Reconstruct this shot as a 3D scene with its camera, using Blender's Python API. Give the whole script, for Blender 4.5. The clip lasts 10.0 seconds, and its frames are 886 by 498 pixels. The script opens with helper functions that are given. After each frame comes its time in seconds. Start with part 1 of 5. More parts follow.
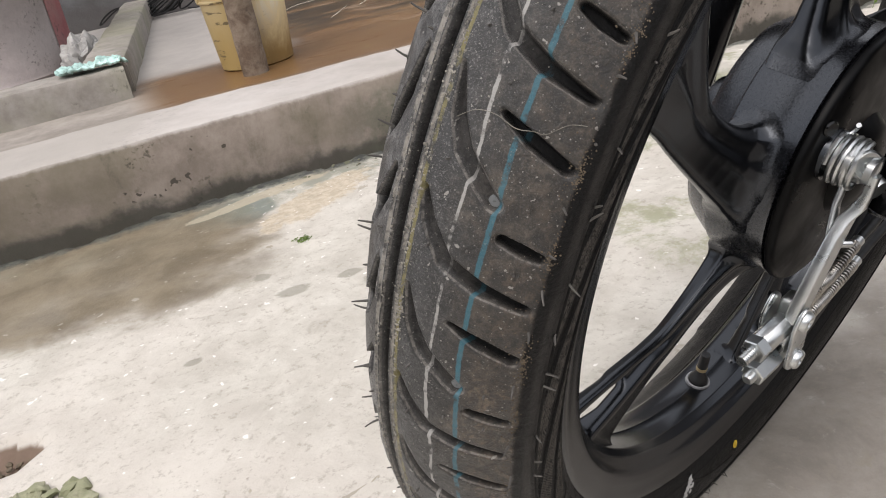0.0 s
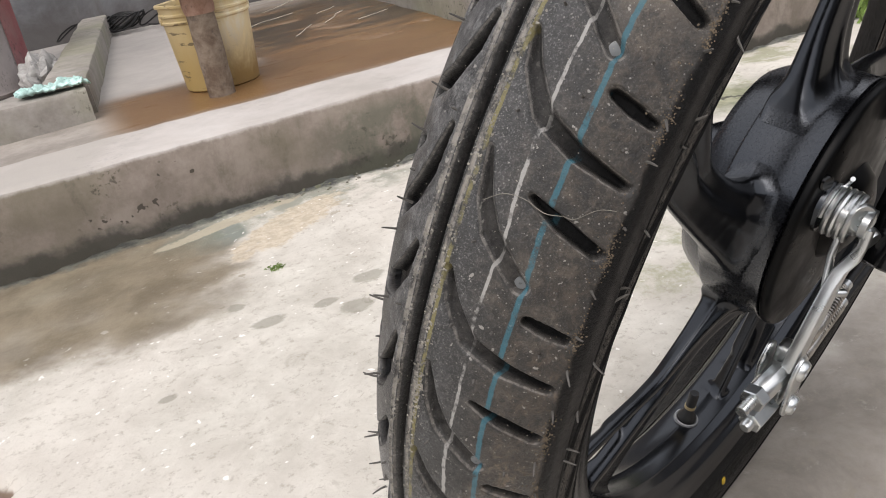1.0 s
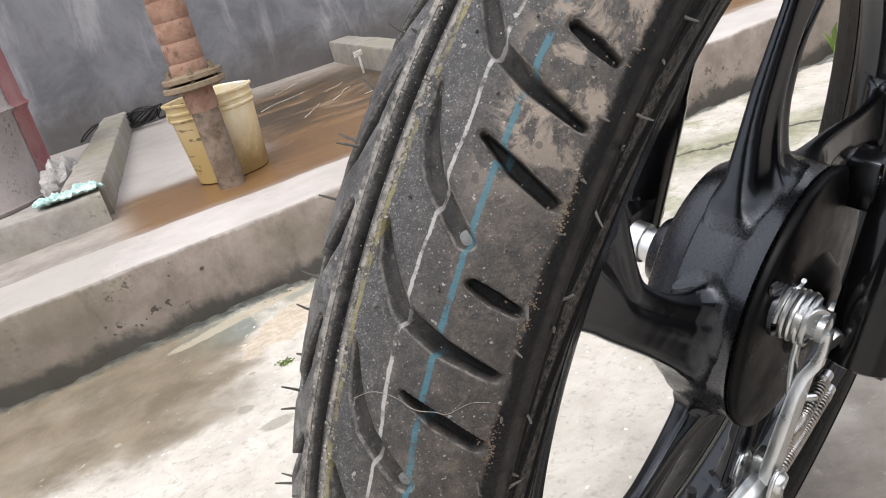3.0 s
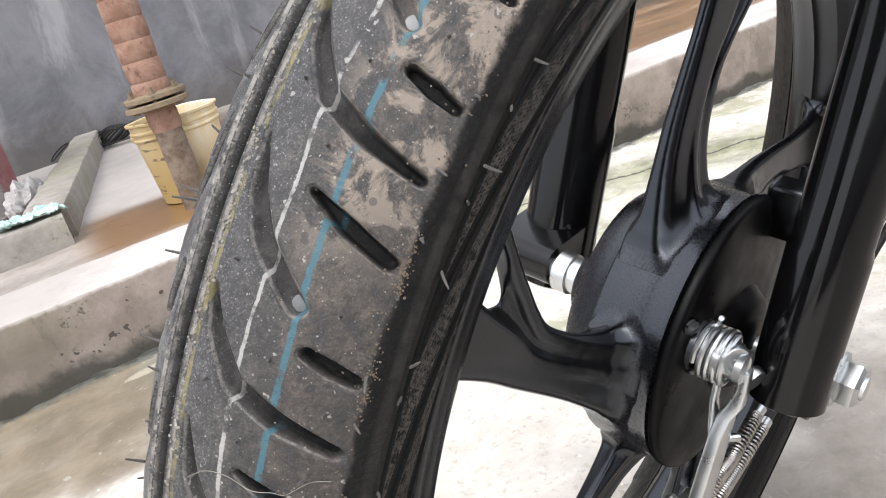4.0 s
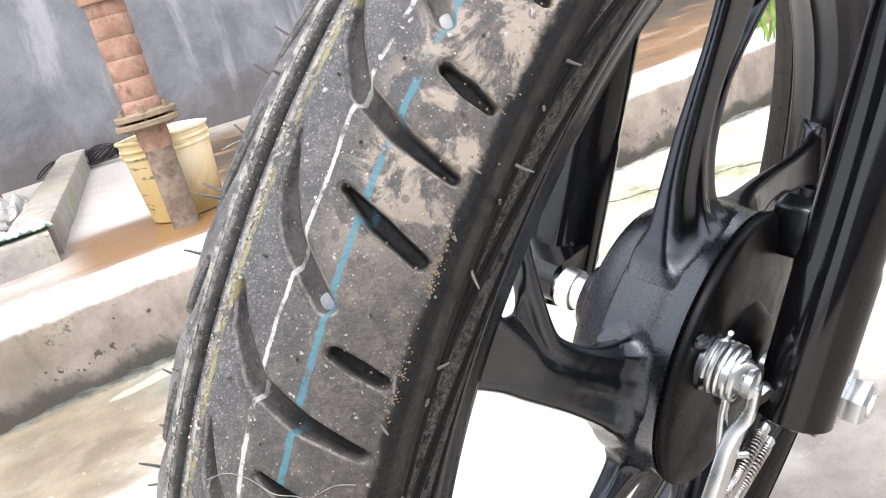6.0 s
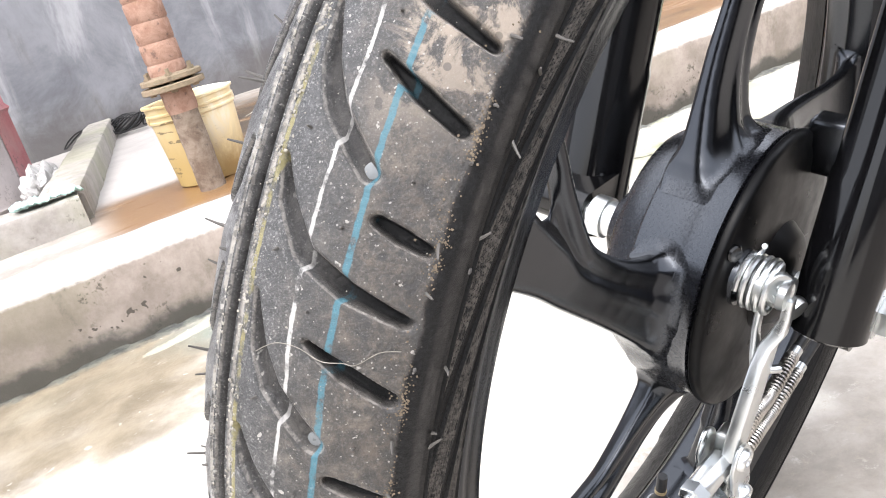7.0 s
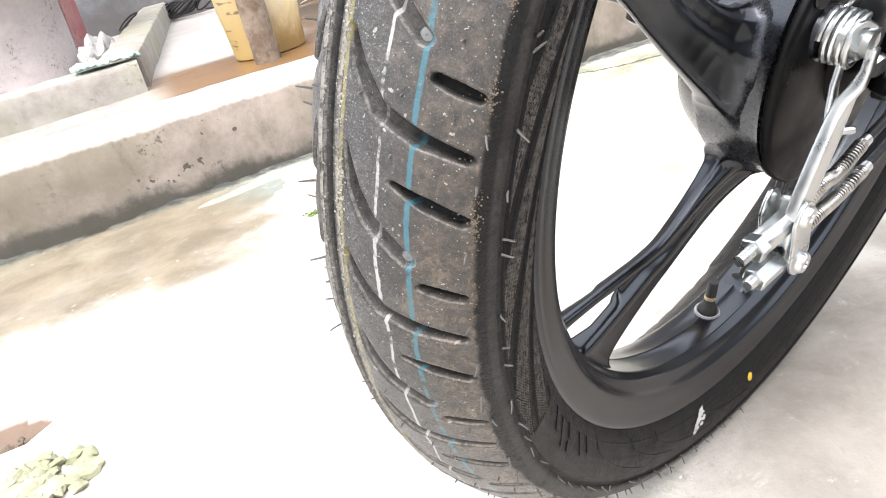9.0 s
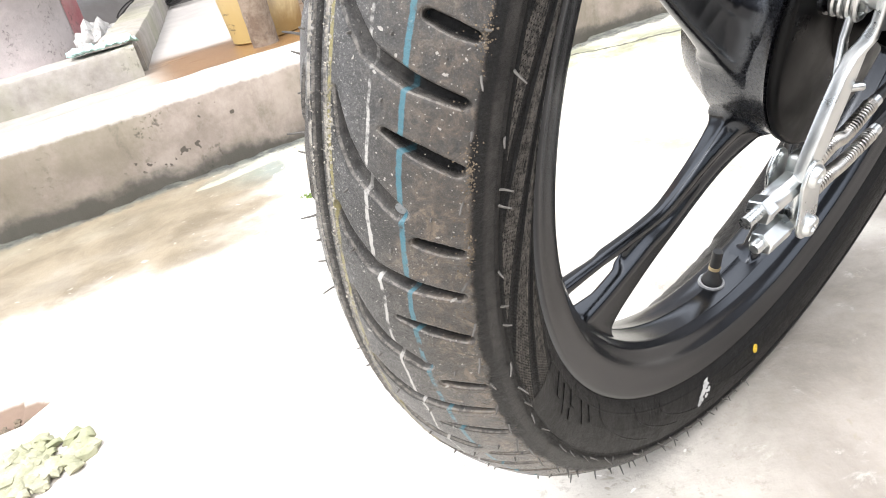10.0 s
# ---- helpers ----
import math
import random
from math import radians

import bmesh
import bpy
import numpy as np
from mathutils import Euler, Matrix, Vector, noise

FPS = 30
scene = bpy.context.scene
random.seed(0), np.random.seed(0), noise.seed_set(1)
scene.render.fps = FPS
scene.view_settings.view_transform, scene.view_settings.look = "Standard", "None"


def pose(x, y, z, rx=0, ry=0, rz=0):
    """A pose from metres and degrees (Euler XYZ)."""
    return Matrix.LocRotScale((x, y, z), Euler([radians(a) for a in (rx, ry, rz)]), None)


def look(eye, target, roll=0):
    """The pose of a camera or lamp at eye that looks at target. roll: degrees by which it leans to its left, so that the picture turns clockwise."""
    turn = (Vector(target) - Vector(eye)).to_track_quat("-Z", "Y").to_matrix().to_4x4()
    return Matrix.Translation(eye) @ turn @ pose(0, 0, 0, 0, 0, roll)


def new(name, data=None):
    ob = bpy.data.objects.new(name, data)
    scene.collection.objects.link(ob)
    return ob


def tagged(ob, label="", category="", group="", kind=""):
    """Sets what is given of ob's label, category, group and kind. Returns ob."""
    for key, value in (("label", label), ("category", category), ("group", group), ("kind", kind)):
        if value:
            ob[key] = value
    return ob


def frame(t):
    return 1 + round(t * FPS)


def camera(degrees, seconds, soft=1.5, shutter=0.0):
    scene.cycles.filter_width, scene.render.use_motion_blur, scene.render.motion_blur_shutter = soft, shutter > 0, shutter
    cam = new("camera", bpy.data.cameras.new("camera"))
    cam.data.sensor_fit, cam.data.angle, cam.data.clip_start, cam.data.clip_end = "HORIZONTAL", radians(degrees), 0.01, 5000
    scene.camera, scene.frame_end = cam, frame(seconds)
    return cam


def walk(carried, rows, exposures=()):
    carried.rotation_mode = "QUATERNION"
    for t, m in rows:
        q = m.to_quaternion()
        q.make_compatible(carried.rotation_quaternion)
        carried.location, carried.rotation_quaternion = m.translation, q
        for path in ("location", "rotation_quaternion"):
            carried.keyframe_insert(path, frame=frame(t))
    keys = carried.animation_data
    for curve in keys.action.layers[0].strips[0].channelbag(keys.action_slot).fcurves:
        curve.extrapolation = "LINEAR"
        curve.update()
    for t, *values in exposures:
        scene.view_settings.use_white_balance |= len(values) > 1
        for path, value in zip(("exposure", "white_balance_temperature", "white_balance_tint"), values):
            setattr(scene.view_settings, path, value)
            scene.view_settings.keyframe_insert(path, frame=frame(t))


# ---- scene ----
# ---------------------------------------------------------------- camera and walk
cam = camera(58.0, 10.0, soft=1.0)
ROWS = [
    (0, -0.3432, -0.3531, 0.4590, 64.84, 9.90, -24.38),
    (0.5, -0.3469, -0.3451, 0.4750, 65.51, 9.79, -26.40),
    (1, -0.3524, -0.3342, 0.4807, 65.21, 9.30, -27.15),
    (1.5, -0.3532, -0.3314, 0.4830, 64.95, 9.47, -27.42),
    (2, -0.3443, -0.3292, 0.4869, 65.25, 10.70, -26.62),
    (2.5, -0.3213, -0.3293, 0.5025, 67.45, 13.33, -27.07),
    (3, -0.2901, -0.3369, 0.5041, 69.01, 15.15, -26.67),
    (3.2, -0.2777, -0.3353, 0.5025, 69.31, 15.21, -26.94),
    (4.3, -0.2427, -0.3351, 0.4994, 69.96, 15.57, -28.25),
    (4.5, -0.2446, -0.3344, 0.4996, 70.76, 15.48, -28.24),
    (5, -0.2517, -0.3251, 0.5022, 71.35, 14.58, -28.07),
    (5.2, -0.2525, -0.3262, 0.5023, 71.17, 14.28, -29.04),
    (6.4, -0.2611, -0.3345, 0.4908, 70.96, 15.12, -28.36),
    (6.5, -0.2623, -0.3366, 0.4895, 70.60, 15.29, -28.22),
    (7, -0.2719, -0.3346, 0.4750, 69.42, 15.52, -27.38),
    (7.5, -0.2870, -0.3446, 0.4623, 69.18, 14.40, -26.37),
    (8, -0.3002, -0.3519, 0.4452, 68.15, 13.98, -25.61),
    (8.5, -0.3118, -0.3620, 0.4258, 66.64, 13.47, -24.28),
    (9, -0.3267, -0.3611, 0.4031, 65.05, 13.04, -23.28),
    (9.5, -0.3306, -0.3587, 0.3872, 64.12, 13.43, -23.02),
    (10, -0.3259, -0.3556, 0.3873, 64.23, 13.48, -23.36),
]
walk(cam, [(t, pose(x, y, z, rx, ry, rz)) for t, x, y, z, rx, ry, rz in ROWS],
     exposures=((0.0, 0.20, 6600, 12), (3.2, 0.56, 6450, 12), (4.5, 0.98, 6300, 12), (6.3, 1.50, 6300, 12), (8.0, 1.62, 6350, 12), (10.0, 1.60, 6400, 10)))

# ---------------------------------------------------------------- world and light
SUN_ELEV, SUN_TURN = radians(58), radians(222)
world = bpy.data.worlds.new("world")
scene.world = world
world.use_nodes = True
wn, wl = world.node_tree.nodes, world.node_tree.links
sky = wn.new("ShaderNodeTexSky")
sky.sky_type, sky.sun_disc = "NISHITA", False
sky.sun_elevation, sky.sun_rotation = SUN_ELEV, SUN_TURN
sky.air_density, sky.dust_density = 1.0, 4.0
# high thin overcast over the clear sky: brightest overhead, as the wet yard and the black paint show it
haze = wn.new("ShaderNodeHueSaturation")
haze.inputs["Saturation"].default_value = 0.5
wl.new(sky.outputs[0], haze.inputs["Color"])
way = wn.new("ShaderNodeTexCoord")
parts_ = wn.new("ShaderNodeSeparateXYZ")
wl.new(way.outputs["Generated"], parts_.inputs[0])
lift = wn.new("ShaderNodeMapRange")
lift.inputs["From Min"].default_value, lift.inputs["From Max"].default_value = 0.0, 1.0
lift.inputs["To Min"].default_value, lift.inputs["To Max"].default_value = 3.0, 9.0
wl.new(parts_.outputs[2], lift.inputs["Value"])
cloud = wn.new("ShaderNodeMix")
cloud.data_type, cloud.blend_type = "RGBA", "ADD"
cloud.inputs[0].default_value = 1.0
wl.new(haze.outputs[0], cloud.inputs[6])
wl.new(lift.outputs[0], cloud.inputs[7])
wl.new(cloud.outputs[2], wn["Background"].inputs[0])
wn["Background"].inputs[1].default_value = 0.10
sun = new("sun", bpy.data.lights.new("sun", "SUN"))
sun.data.energy, sun.data.angle, sun.data.color = 0.8, radians(35), (1.0, 0.975, 0.94)
sun.matrix_world = look((0, 0, 0), (-math.sin(SUN_TURN) * math.cos(SUN_ELEV), -math.cos(SUN_TURN) * math.cos(SUN_ELEV), -math.sin(SUN_ELEV)))


# ---------------------------------------------------------------- material kit
def material(name, base=(0.5, 0.5, 0.5), rough=0.6, metal=0.0):
    m = bpy.data.materials.new(name)
    m.use_nodes = True
    b = m.node_tree.nodes["Principled BSDF"]
    b.inputs["Base Color"].default_value = (*base, 1)
    b.inputs["Roughness"].default_value = rough
    b.inputs["Metallic"].default_value = metal
    return m, m.node_tree.nodes, m.node_tree.links, b


def coords(n, l, scale=(1, 1, 1)):
    c, mp = n.new("ShaderNodeTexCoord"), n.new("ShaderNodeMapping")
    l.new(c.outputs["Object"], mp.inputs[0])
    mp.inputs["Scale"].default_value = scale
    return mp.outputs[0]


def tex(n, l, vec, scale, detail=6.0, rough=0.6, distortion=0.0):
    t = n.new("ShaderNodeTexNoise")
    l.new(vec, t.inputs["Vector"])
    t.inputs["Scale"].default_value, t.inputs["Detail"].default_value = scale, detail
    t.inputs["Roughness"].default_value, t.inputs["Distortion"].default_value = rough, distortion
    return t.outputs["Fac"]


def ramp(n, l, fac, lo, hi, a=0.0, b=1.0):
    r = n.new("ShaderNodeMapRange")
    r.interpolation_type = "SMOOTHSTEP"
    l.new(fac, r.inputs["Value"])
    r.inputs["From Min"].default_value, r.inputs["From Max"].default_value = lo, hi
    r.inputs["To Min"].default_value, r.inputs["To Max"].default_value = a, b
    return r.outputs["Result"]


def math_node(n, l, op, a, b=0.0, c=0.0):
    m = n.new("ShaderNodeMath")
    m.operation = op
    for i, v in enumerate((a, b, c)):
        if isinstance(v, (int, float)):
            m.inputs[i].default_value = v
        else:
            l.new(v, m.inputs[i])
    return m.outputs[0]


def mix(n, l, fac, a, b):
    m = n.new("ShaderNodeMix")
    m.data_type = "RGBA"
    for i, v in ((0, fac), (6, a), (7, b)):
        if isinstance(v, (int, float)):
            m.inputs[i].default_value = v
        elif isinstance(v, tuple):
            m.inputs[i].default_value = (*v, 1)
        else:
            l.new(v, m.inputs[i])
    return m.outputs[2]


def bump(n, l, b, height, strength=0.3, distance=0.002):
    k = n.new("ShaderNodeBump")
    l.new(height, k.inputs["Height"])
    k.inputs["Strength"].default_value, k.inputs["Distance"].default_value = strength, distance
    l.new(k.outputs[0], b.inputs["Normal"])


def split(n, l, vec):
    s = n.new("ShaderNodeSeparateXYZ")
    l.new(vec, s.inputs[0])
    return s.outputs


def mult(n, l, *facs):
    out = facs[0]
    for f in facs[1:]:
        out = math_node(n, l, "MULTIPLY", out, f)
    return out


def plain(name, base, rough=0.5, metal=0.0, grain=60.0, amount=0.25, bumpy=0.15, dist=0.0006):
    """A painted, plastic or metal surface with grain and blotches at two scales."""
    m, n, l, b = material(name, base, rough, metal)
    v = coords(n, l)
    big, small = tex(n, l, v, grain * 0.15, 4), tex(n, l, v, grain, 6)
    f = math_node(n, l, "ADD", math_node(n, l, "MULTIPLY", big, 0.6), math_node(n, l, "MULTIPLY", small, 0.4))
    dark = tuple(c * (1 - amount) for c in base)
    light = tuple(min(1, c * (1 + amount)) for c in base)
    l.new(mix(n, l, ramp(n, l, f, 0.35, 0.65), dark, light), b.inputs["Base Color"])
    l.new(ramp(n, l, small, 0.3, 0.7, max(0.02, rough - 0.08), min(1, rough + 0.1)), b.inputs["Roughness"])
    bump(n, l, b, small, bumpy, dist)
    return m


# ---------------------------------------------------------------- mesh kit
def finish(bm, smooth=40):
    bmesh.ops.recalc_face_normals(bm, faces=bm.faces)
    for f in bm.faces:
        f.smooth = True
    for e in bm.edges:
        e.smooth = len(e.link_faces) == 2 and e.calc_face_angle(0) < radians(smooth)


def part(name, bm, mat, parent=None, label="", m=None, smooth=40):
    """Links a bmesh as one mesh object, under parent if one is given."""
    finish(bm, smooth)
    me = bpy.data.meshes.new(name)
    bm.to_mesh(me)
    bm.free()
    me.materials.append(mat)
    ob = new(name, me)
    if m is not None:
        ob.matrix_basis = m
    if parent is not None:
        ob.parent = parent
    return tagged(ob, label)


def thing(name, label, category, m=None, group="", kind=""):
    ob = new(name)
    ob.empty_display_size = 0.05
    if m is not None:
        ob.matrix_basis = m
    return tagged(ob, label, category, group, kind)


def lathe(profile, seg=96, closed=False, a0=0.0, a1=2 * math.pi):
    """Turns (y, r) pairs round the local y axis."""
    bm = bmesh.new()
    full = abs(a1 - a0 - 2 * math.pi) < 1e-6
    rings = []
    for i in range(seg if full else seg + 1):
        a = a0 + (a1 - a0) * i / seg
        rings.append([bm.verts.new((r * math.sin(a), y, r * math.cos(a))) for y, r in profile])
    k = len(profile)
    for i in range(seg):
        p, q = rings[i], rings[(i + 1) % len(rings)]
        for j in range(k if closed else k - 1):
            bm.faces.new((p[j], p[(j + 1) % k], q[(j + 1) % k], q[j]))
    bmesh.ops.remove_doubles(bm, verts=bm.verts, dist=1e-6)
    return bm


def box(sx, sy, sz, bevel=0.002, seg=2, at=(0, 0, 0)):
    bm = bmesh.new()
    bmesh.ops.create_cube(bm, size=1, matrix=Matrix.Translation(at) @ Matrix.Diagonal((sx, sy, sz, 1)))
    if bevel:
        bmesh.ops.bevel(bm, geom=bm.edges[:], offset=bevel, segments=seg, profile=0.5, affect="EDGES")
    return bm


def rod(profile, axis=(0, 1, 0), at=(0, 0, 0), seg=24):
    """A turned solid from (distance along the axis, radius) pairs."""
    bm = lathe([(profile[0][0], 0.0001), *profile, (profile[-1][0], 0.0001)], seg)
    turn = Vector((0, 1, 0)).rotation_difference(Vector(axis)).to_matrix().to_4x4()
    bm.transform(Matrix.Translation(at) @ turn)
    return bm


def tube(points, radius, seg=10, caps=True, steps=6, closed=False):
    """A smooth tube through points; radius may be a list."""
    pts = [Vector(p) for p in points]
    if steps > 1 and len(pts) > 2:
        fine, rad = [], []
        rs = radius if isinstance(radius, (list, tuple)) else [radius] * len(pts)
        for i in range(len(pts) - 1):
            p0, p1, p2, p3 = pts[max(i - 1, 0)], pts[i], pts[i + 1], pts[min(i + 2, len(pts) - 1)]
            for s in range(steps):
                t = s / steps
                fine.append(0.5 * ((2 * p1) + (p2 - p0) * t + (2 * p0 - 5 * p1 + 4 * p2 - p3) * t * t + (3 * p1 - p0 - 3 * p2 + p3) * t ** 3))
                rad.append(rs[i] + (rs[i + 1] - rs[i]) * t)
        pts, rs = fine + [pts[-1]], rad + [rs[-1]]
    else:
        rs = radius if isinstance(radius, (list, tuple)) else [radius] * len(pts)
    bm, rings = bmesh.new(), []
    up = Vector((0.31, 0.17, 0.93))
    for i, p in enumerate(pts):
        d = (pts[min(i + 1, len(pts) - 1)] - pts[max(i - 1, 0)]).normalized()
        u = (up - d * up.dot(d)).normalized()
        up = u
        w = d.cross(u)
        rings.append([bm.verts.new(p + rs[i] * (math.cos(a) * u + math.sin(a) * w)) for a in (2 * math.pi * k / seg for k in range(seg))])
    for a, b in zip(rings, rings[1:]):
        for k in range(seg):
            bm.faces.new((a[k], a[(k + 1) % seg], b[(k + 1) % seg], b[k]))
    if caps:
        bm.faces.new(rings[0][::-1])
        bm.faces.new(rings[-1])
    return bm


def loft(sections, caps=True):
    """Skins a list of equally long closed loops of points."""
    bm = bmesh.new()
    rings = [[bm.verts.new(p) for p in s] for s in sections]
    k = len(rings[0])
    for a, b in zip(rings, rings[1:]):
        for j in range(k):
            bm.faces.new((a[j], a[(j + 1) % k], b[(j + 1) % k], b[j]))
    if caps:
        bm.faces.new(rings[0][::-1])
        bm.faces.new(rings[-1])
    return bm


def rounded(hw, lo, hi, c, n=3):
    """A rounded rectangle, half width hw, from lo to hi, corner c: (across, along) pairs."""
    out = []
    for cx, cy, a0 in ((hw - c, hi - c, 0), (-hw + c, hi - c, 90), (-hw + c, lo + c, 180), (hw - c, lo + c, 270)):
        for i in range(n + 1):
            a = radians(a0 + 90 * i / n)
            out.append((cx + c * math.cos(a), cy + c * math.sin(a)))
    return out


def join(*bms):
    out = bmesh.new()
    for b in bms:
        me = bpy.data.meshes.new("tmp")
        b.to_mesh(me)
        b.free()
        out.from_mesh(me)
        bpy.data.meshes.remove(me)
    return out


def outline(pts, t0, t1, bevel=0.0008):
    """A flat plate from a closed list of (a, b) points in the x-z plane, thick from t0 to t1 along y."""
    bm = bmesh.new()
    f = bm.faces.new([bm.verts.new((a, t0, b)) for a, b in pts])
    r = bmesh.ops.extrude_face_region(bm, geom=[f])
    for v in r["geom"]:
        if isinstance(v, bmesh.types.BMVert):
            v.co.y = t1
    bmesh.ops.recalc_face_normals(bm, faces=bm.faces)
    if bevel:
        sharp = [e for e in bm.edges if e.calc_face_angle(0) > radians(60)]
        bmesh.ops.bevel(bm, geom=sharp, offset=bevel, segments=2, profile=0.5, affect="EDGES")
    return bm


# ---------------------------------------------------------------- materials
def rubber_material():
    m, n, l, b = material("rubber", (0.012, 0.012, 0.013), 0.5)
    v = coords(n, l)
    x, y, z = split(n, l, v)[:3]
    r = math_node(n, l, "SQRT", math_node(n, l, "ADD", math_node(n, l, "MULTIPLY", x, x), math_node(n, l, "MULTIPLY", z, z)))
    off_mid = math_node(n, l, "POWER", math_node(n, l, "ABSOLUTE", math_node(n, l, "SUBTRACT", y, 0.0022)), 1.9)
    bow = ramp(n, l, y, 0.0021, 0.0023, BOW_FAR, BOW)
    depth = math_node(n, l, "SUBTRACT", math_node(n, l, "SUBTRACT", RC, math_node(n, l, "MULTIPLY", off_mid, bow)), r)
    turn = math_node(n, l, "ARCTAN2", x, z)
    sag = mult(n, l, ramp(n, l, turn, radians(112), radians(165)), ramp(n, l, y, 0.0478, 0.028), 0.0045)
    depth = math_node(n, l, "ADD", depth, sag)
    top = mult(n, l, ramp(n, l, depth, 0.0008, 0.0044, 1.0, 0.0), ramp(n, l, math_node(n, l, "ADD", math_node(n, l, "ABSOLUTE", y), math_node(n, l, "MULTIPLY", math_node(n, l, "SUBTRACT", tex(n, l, v, 55, 6, 0.7), 0.5), 0.006)), 0.0464, 0.0482, 1.0, 0.0))
    fine, mid, big = tex(n, l, v, 900, 3), tex(n, l, v, 110, 6, 0.7), tex(n, l, v, 16, 5, 0.65)
    grit = tex(n, l, v, 360, 8, 0.75)
    dust = mult(n, l, ramp(n, l, mid, 0.30, 0.68), ramp(n, l, big, 0.30, 0.62, 0.25, 1.0), ramp(n, l, grit, 0.40, 0.58, 0.20, 1.0))
    base = mix(n, l, ramp(n, l, fine, 0.4, 0.7), (0.004, 0.004, 0.0042), (0.010, 0.010, 0.0105))
    side = ramp(n, l, math_node(n, l, "ADD", y, math_node(n, l, "MULTIPLY", math_node(n, l, "SUBTRACT", big, 0.5), 0.05)), 0.008, 0.034)
    dusty = mix(n, l, side, (0.056, 0.057, 0.060), mix(n, l, ramp(n, l, mid, 0.35, 0.65), (0.030, 0.025, 0.020), (0.098, 0.081, 0.062)))
    # far half paler: dust, and the sky's sheen on it put into the colour
    dusty = mix(n, l, ramp(n, l, y, -0.0015, -0.0060), dusty, (0.118, 0.117, 0.115))
    col = mix(n, l, mult(n, l, dust, top, 0.95), base, dusty)
    salt = tex(n, l, v, 1500, 2, 0.6)
    col = mix(n, l, mult(n, l, ramp(n, l, salt, 0.54, 0.66), top, ramp(n, l, big, 0.3, 0.65, 0.15, 0.55), ramp(n, l, side, 0.0, 1.0, 1.0, 0.35)), col, (0.215, 0.212, 0.208))
    col = mix(n, l, mult(n, l, ramp(n, l, salt, 0.46, 0.34), top, 0.5), col, (0.012, 0.012, 0.0125))
    pits = ramp(n, l, tex(n, l, v, 240, 3, 0.6, 0.5), 0.34, 0.28)
    col = mix(n, l, mult(n, l, pits, top, 0.85), col, (0.008, 0.008, 0.008))
    lip = math_node(n, l, "ABSOLUTE", math_node(n, l, "SUBTRACT", math_node(n, l, "ABSOLUTE", math_node(n, l, "ADD", y, 0.0007)), 0.0050))
    col = mix(n, l, mult(n, l, top, ramp(n, l, lip, 0.0006, 0.0014, 1.0, 0.0), ramp(n, l, tex(n, l, v, 150, 5, 0.7), 0.42, 0.58), 0.8), col, (0.30, 0.28, 0.245))
    # brown mud along the outer third of the tread, and a tan smear
    mud = mult(n, l, top, ramp(n, l, math_node(n, l, "ADD", y, math_node(n, l, "MULTIPLY", math_node(n, l, "SUBTRACT", big, 0.5), 0.03)), 0.022, 0.038), ramp(n, l, turn, 1.15, 1.65, 0.25, 1.0))
    clod = tex(n, l, v, 130, 9, 0.8, 0.8)
    col = mix(n, l, mult(n, l, mud, ramp(n, l, clod, 0.36, 0.60), 0.85), col, mix(n, l, ramp(n, l, clod, 0.48, 0.66), (0.048, 0.034, 0.023), (0.165, 0.122, 0.084)))
    tan = mult(n, l, top, ramp(n, l, z, 0.155, 0.185), ramp(n, l, y, 0.020, 0.030), ramp(n, l, tex(n, l, v, 60, 6, 0.7, 0.6), 0.46, 0.55))
    col = mix(n, l, math_node(n, l, "MULTIPLY", tan, 0.7), col, (0.30, 0.245, 0.19))
    # grey scuffing inside the grooves and on the flank
    col = mix(n, l, mult(n, l, ramp(n, l, depth, 0.0012, 0.0020), ramp(n, l, depth, 0.0050, 0.0042), ramp(n, l, mid, 0.32, 0.62, 0.35, 1.0), ramp(n, l, grit, 0.35, 0.6, 0.3, 1.0), 0.5), col, (0.070, 0.065, 0.060))
    flank = ramp(n, l, math_node(n, l, "ABSOLUTE", y), 0.0475, 0.050)
    col = mix(n, l, mult(n, l, flank, ramp(n, l, mid, 0.45, 0.8), 0.18), col, (0.05, 0.043, 0.037))
    # dusty crests of the ribs moulded into the flank, their relief shading painted in
    w = math_node(n, l, "FRACT", math_node(n, l, "DIVIDE", math_node(n, l, "SUBTRACT", r, math_node(n, l, "MULTIPLY", turn, 0.052)), 0.052 * radians(14.87)))
    crest = mult(n, l, ramp(n, l, math_node(n, l, "FRACT", math_node(n, l, "MULTIPLY", w, 9.5)), 0.40, 0.55), ramp(n, l, w, 0.70, 0.71, 1.0, 0.0))
    ribs = mult(n, l, crest, ramp(n, l, math_node(n, l, "ABSOLUTE", y), 0.0435, 0.0440), ramp(n, l, r, 0.2450, 0.2456), ramp(n, l, r, 0.2668, 0.2662), ramp(n, l, turn, 2.0, 1.9), ramp(n, l, turn, 0.0, 0.1), ramp(n, l, grit, 0.38, 0.60))
    col = mix(n, l, math_node(n, l, "MULTIPLY", ribs, 0.95), col, (0.125, 0.112, 0.098))
    rim = mult(n, l, ramp(n, l, depth, 0.00025, 0.0006), ramp(n, l, depth, 0.0017, 0.0011), ramp(n, l, math_node(n, l, "ABSOLUTE", y), 0.046, 0.044), ramp(n, l, grit, 0.40, 0.58, 0.25, 1.0))
    col = mix(n, l, math_node(n, l, "MULTIPLY", rim, 0.6), col, (0.25, 0.23, 0.205))
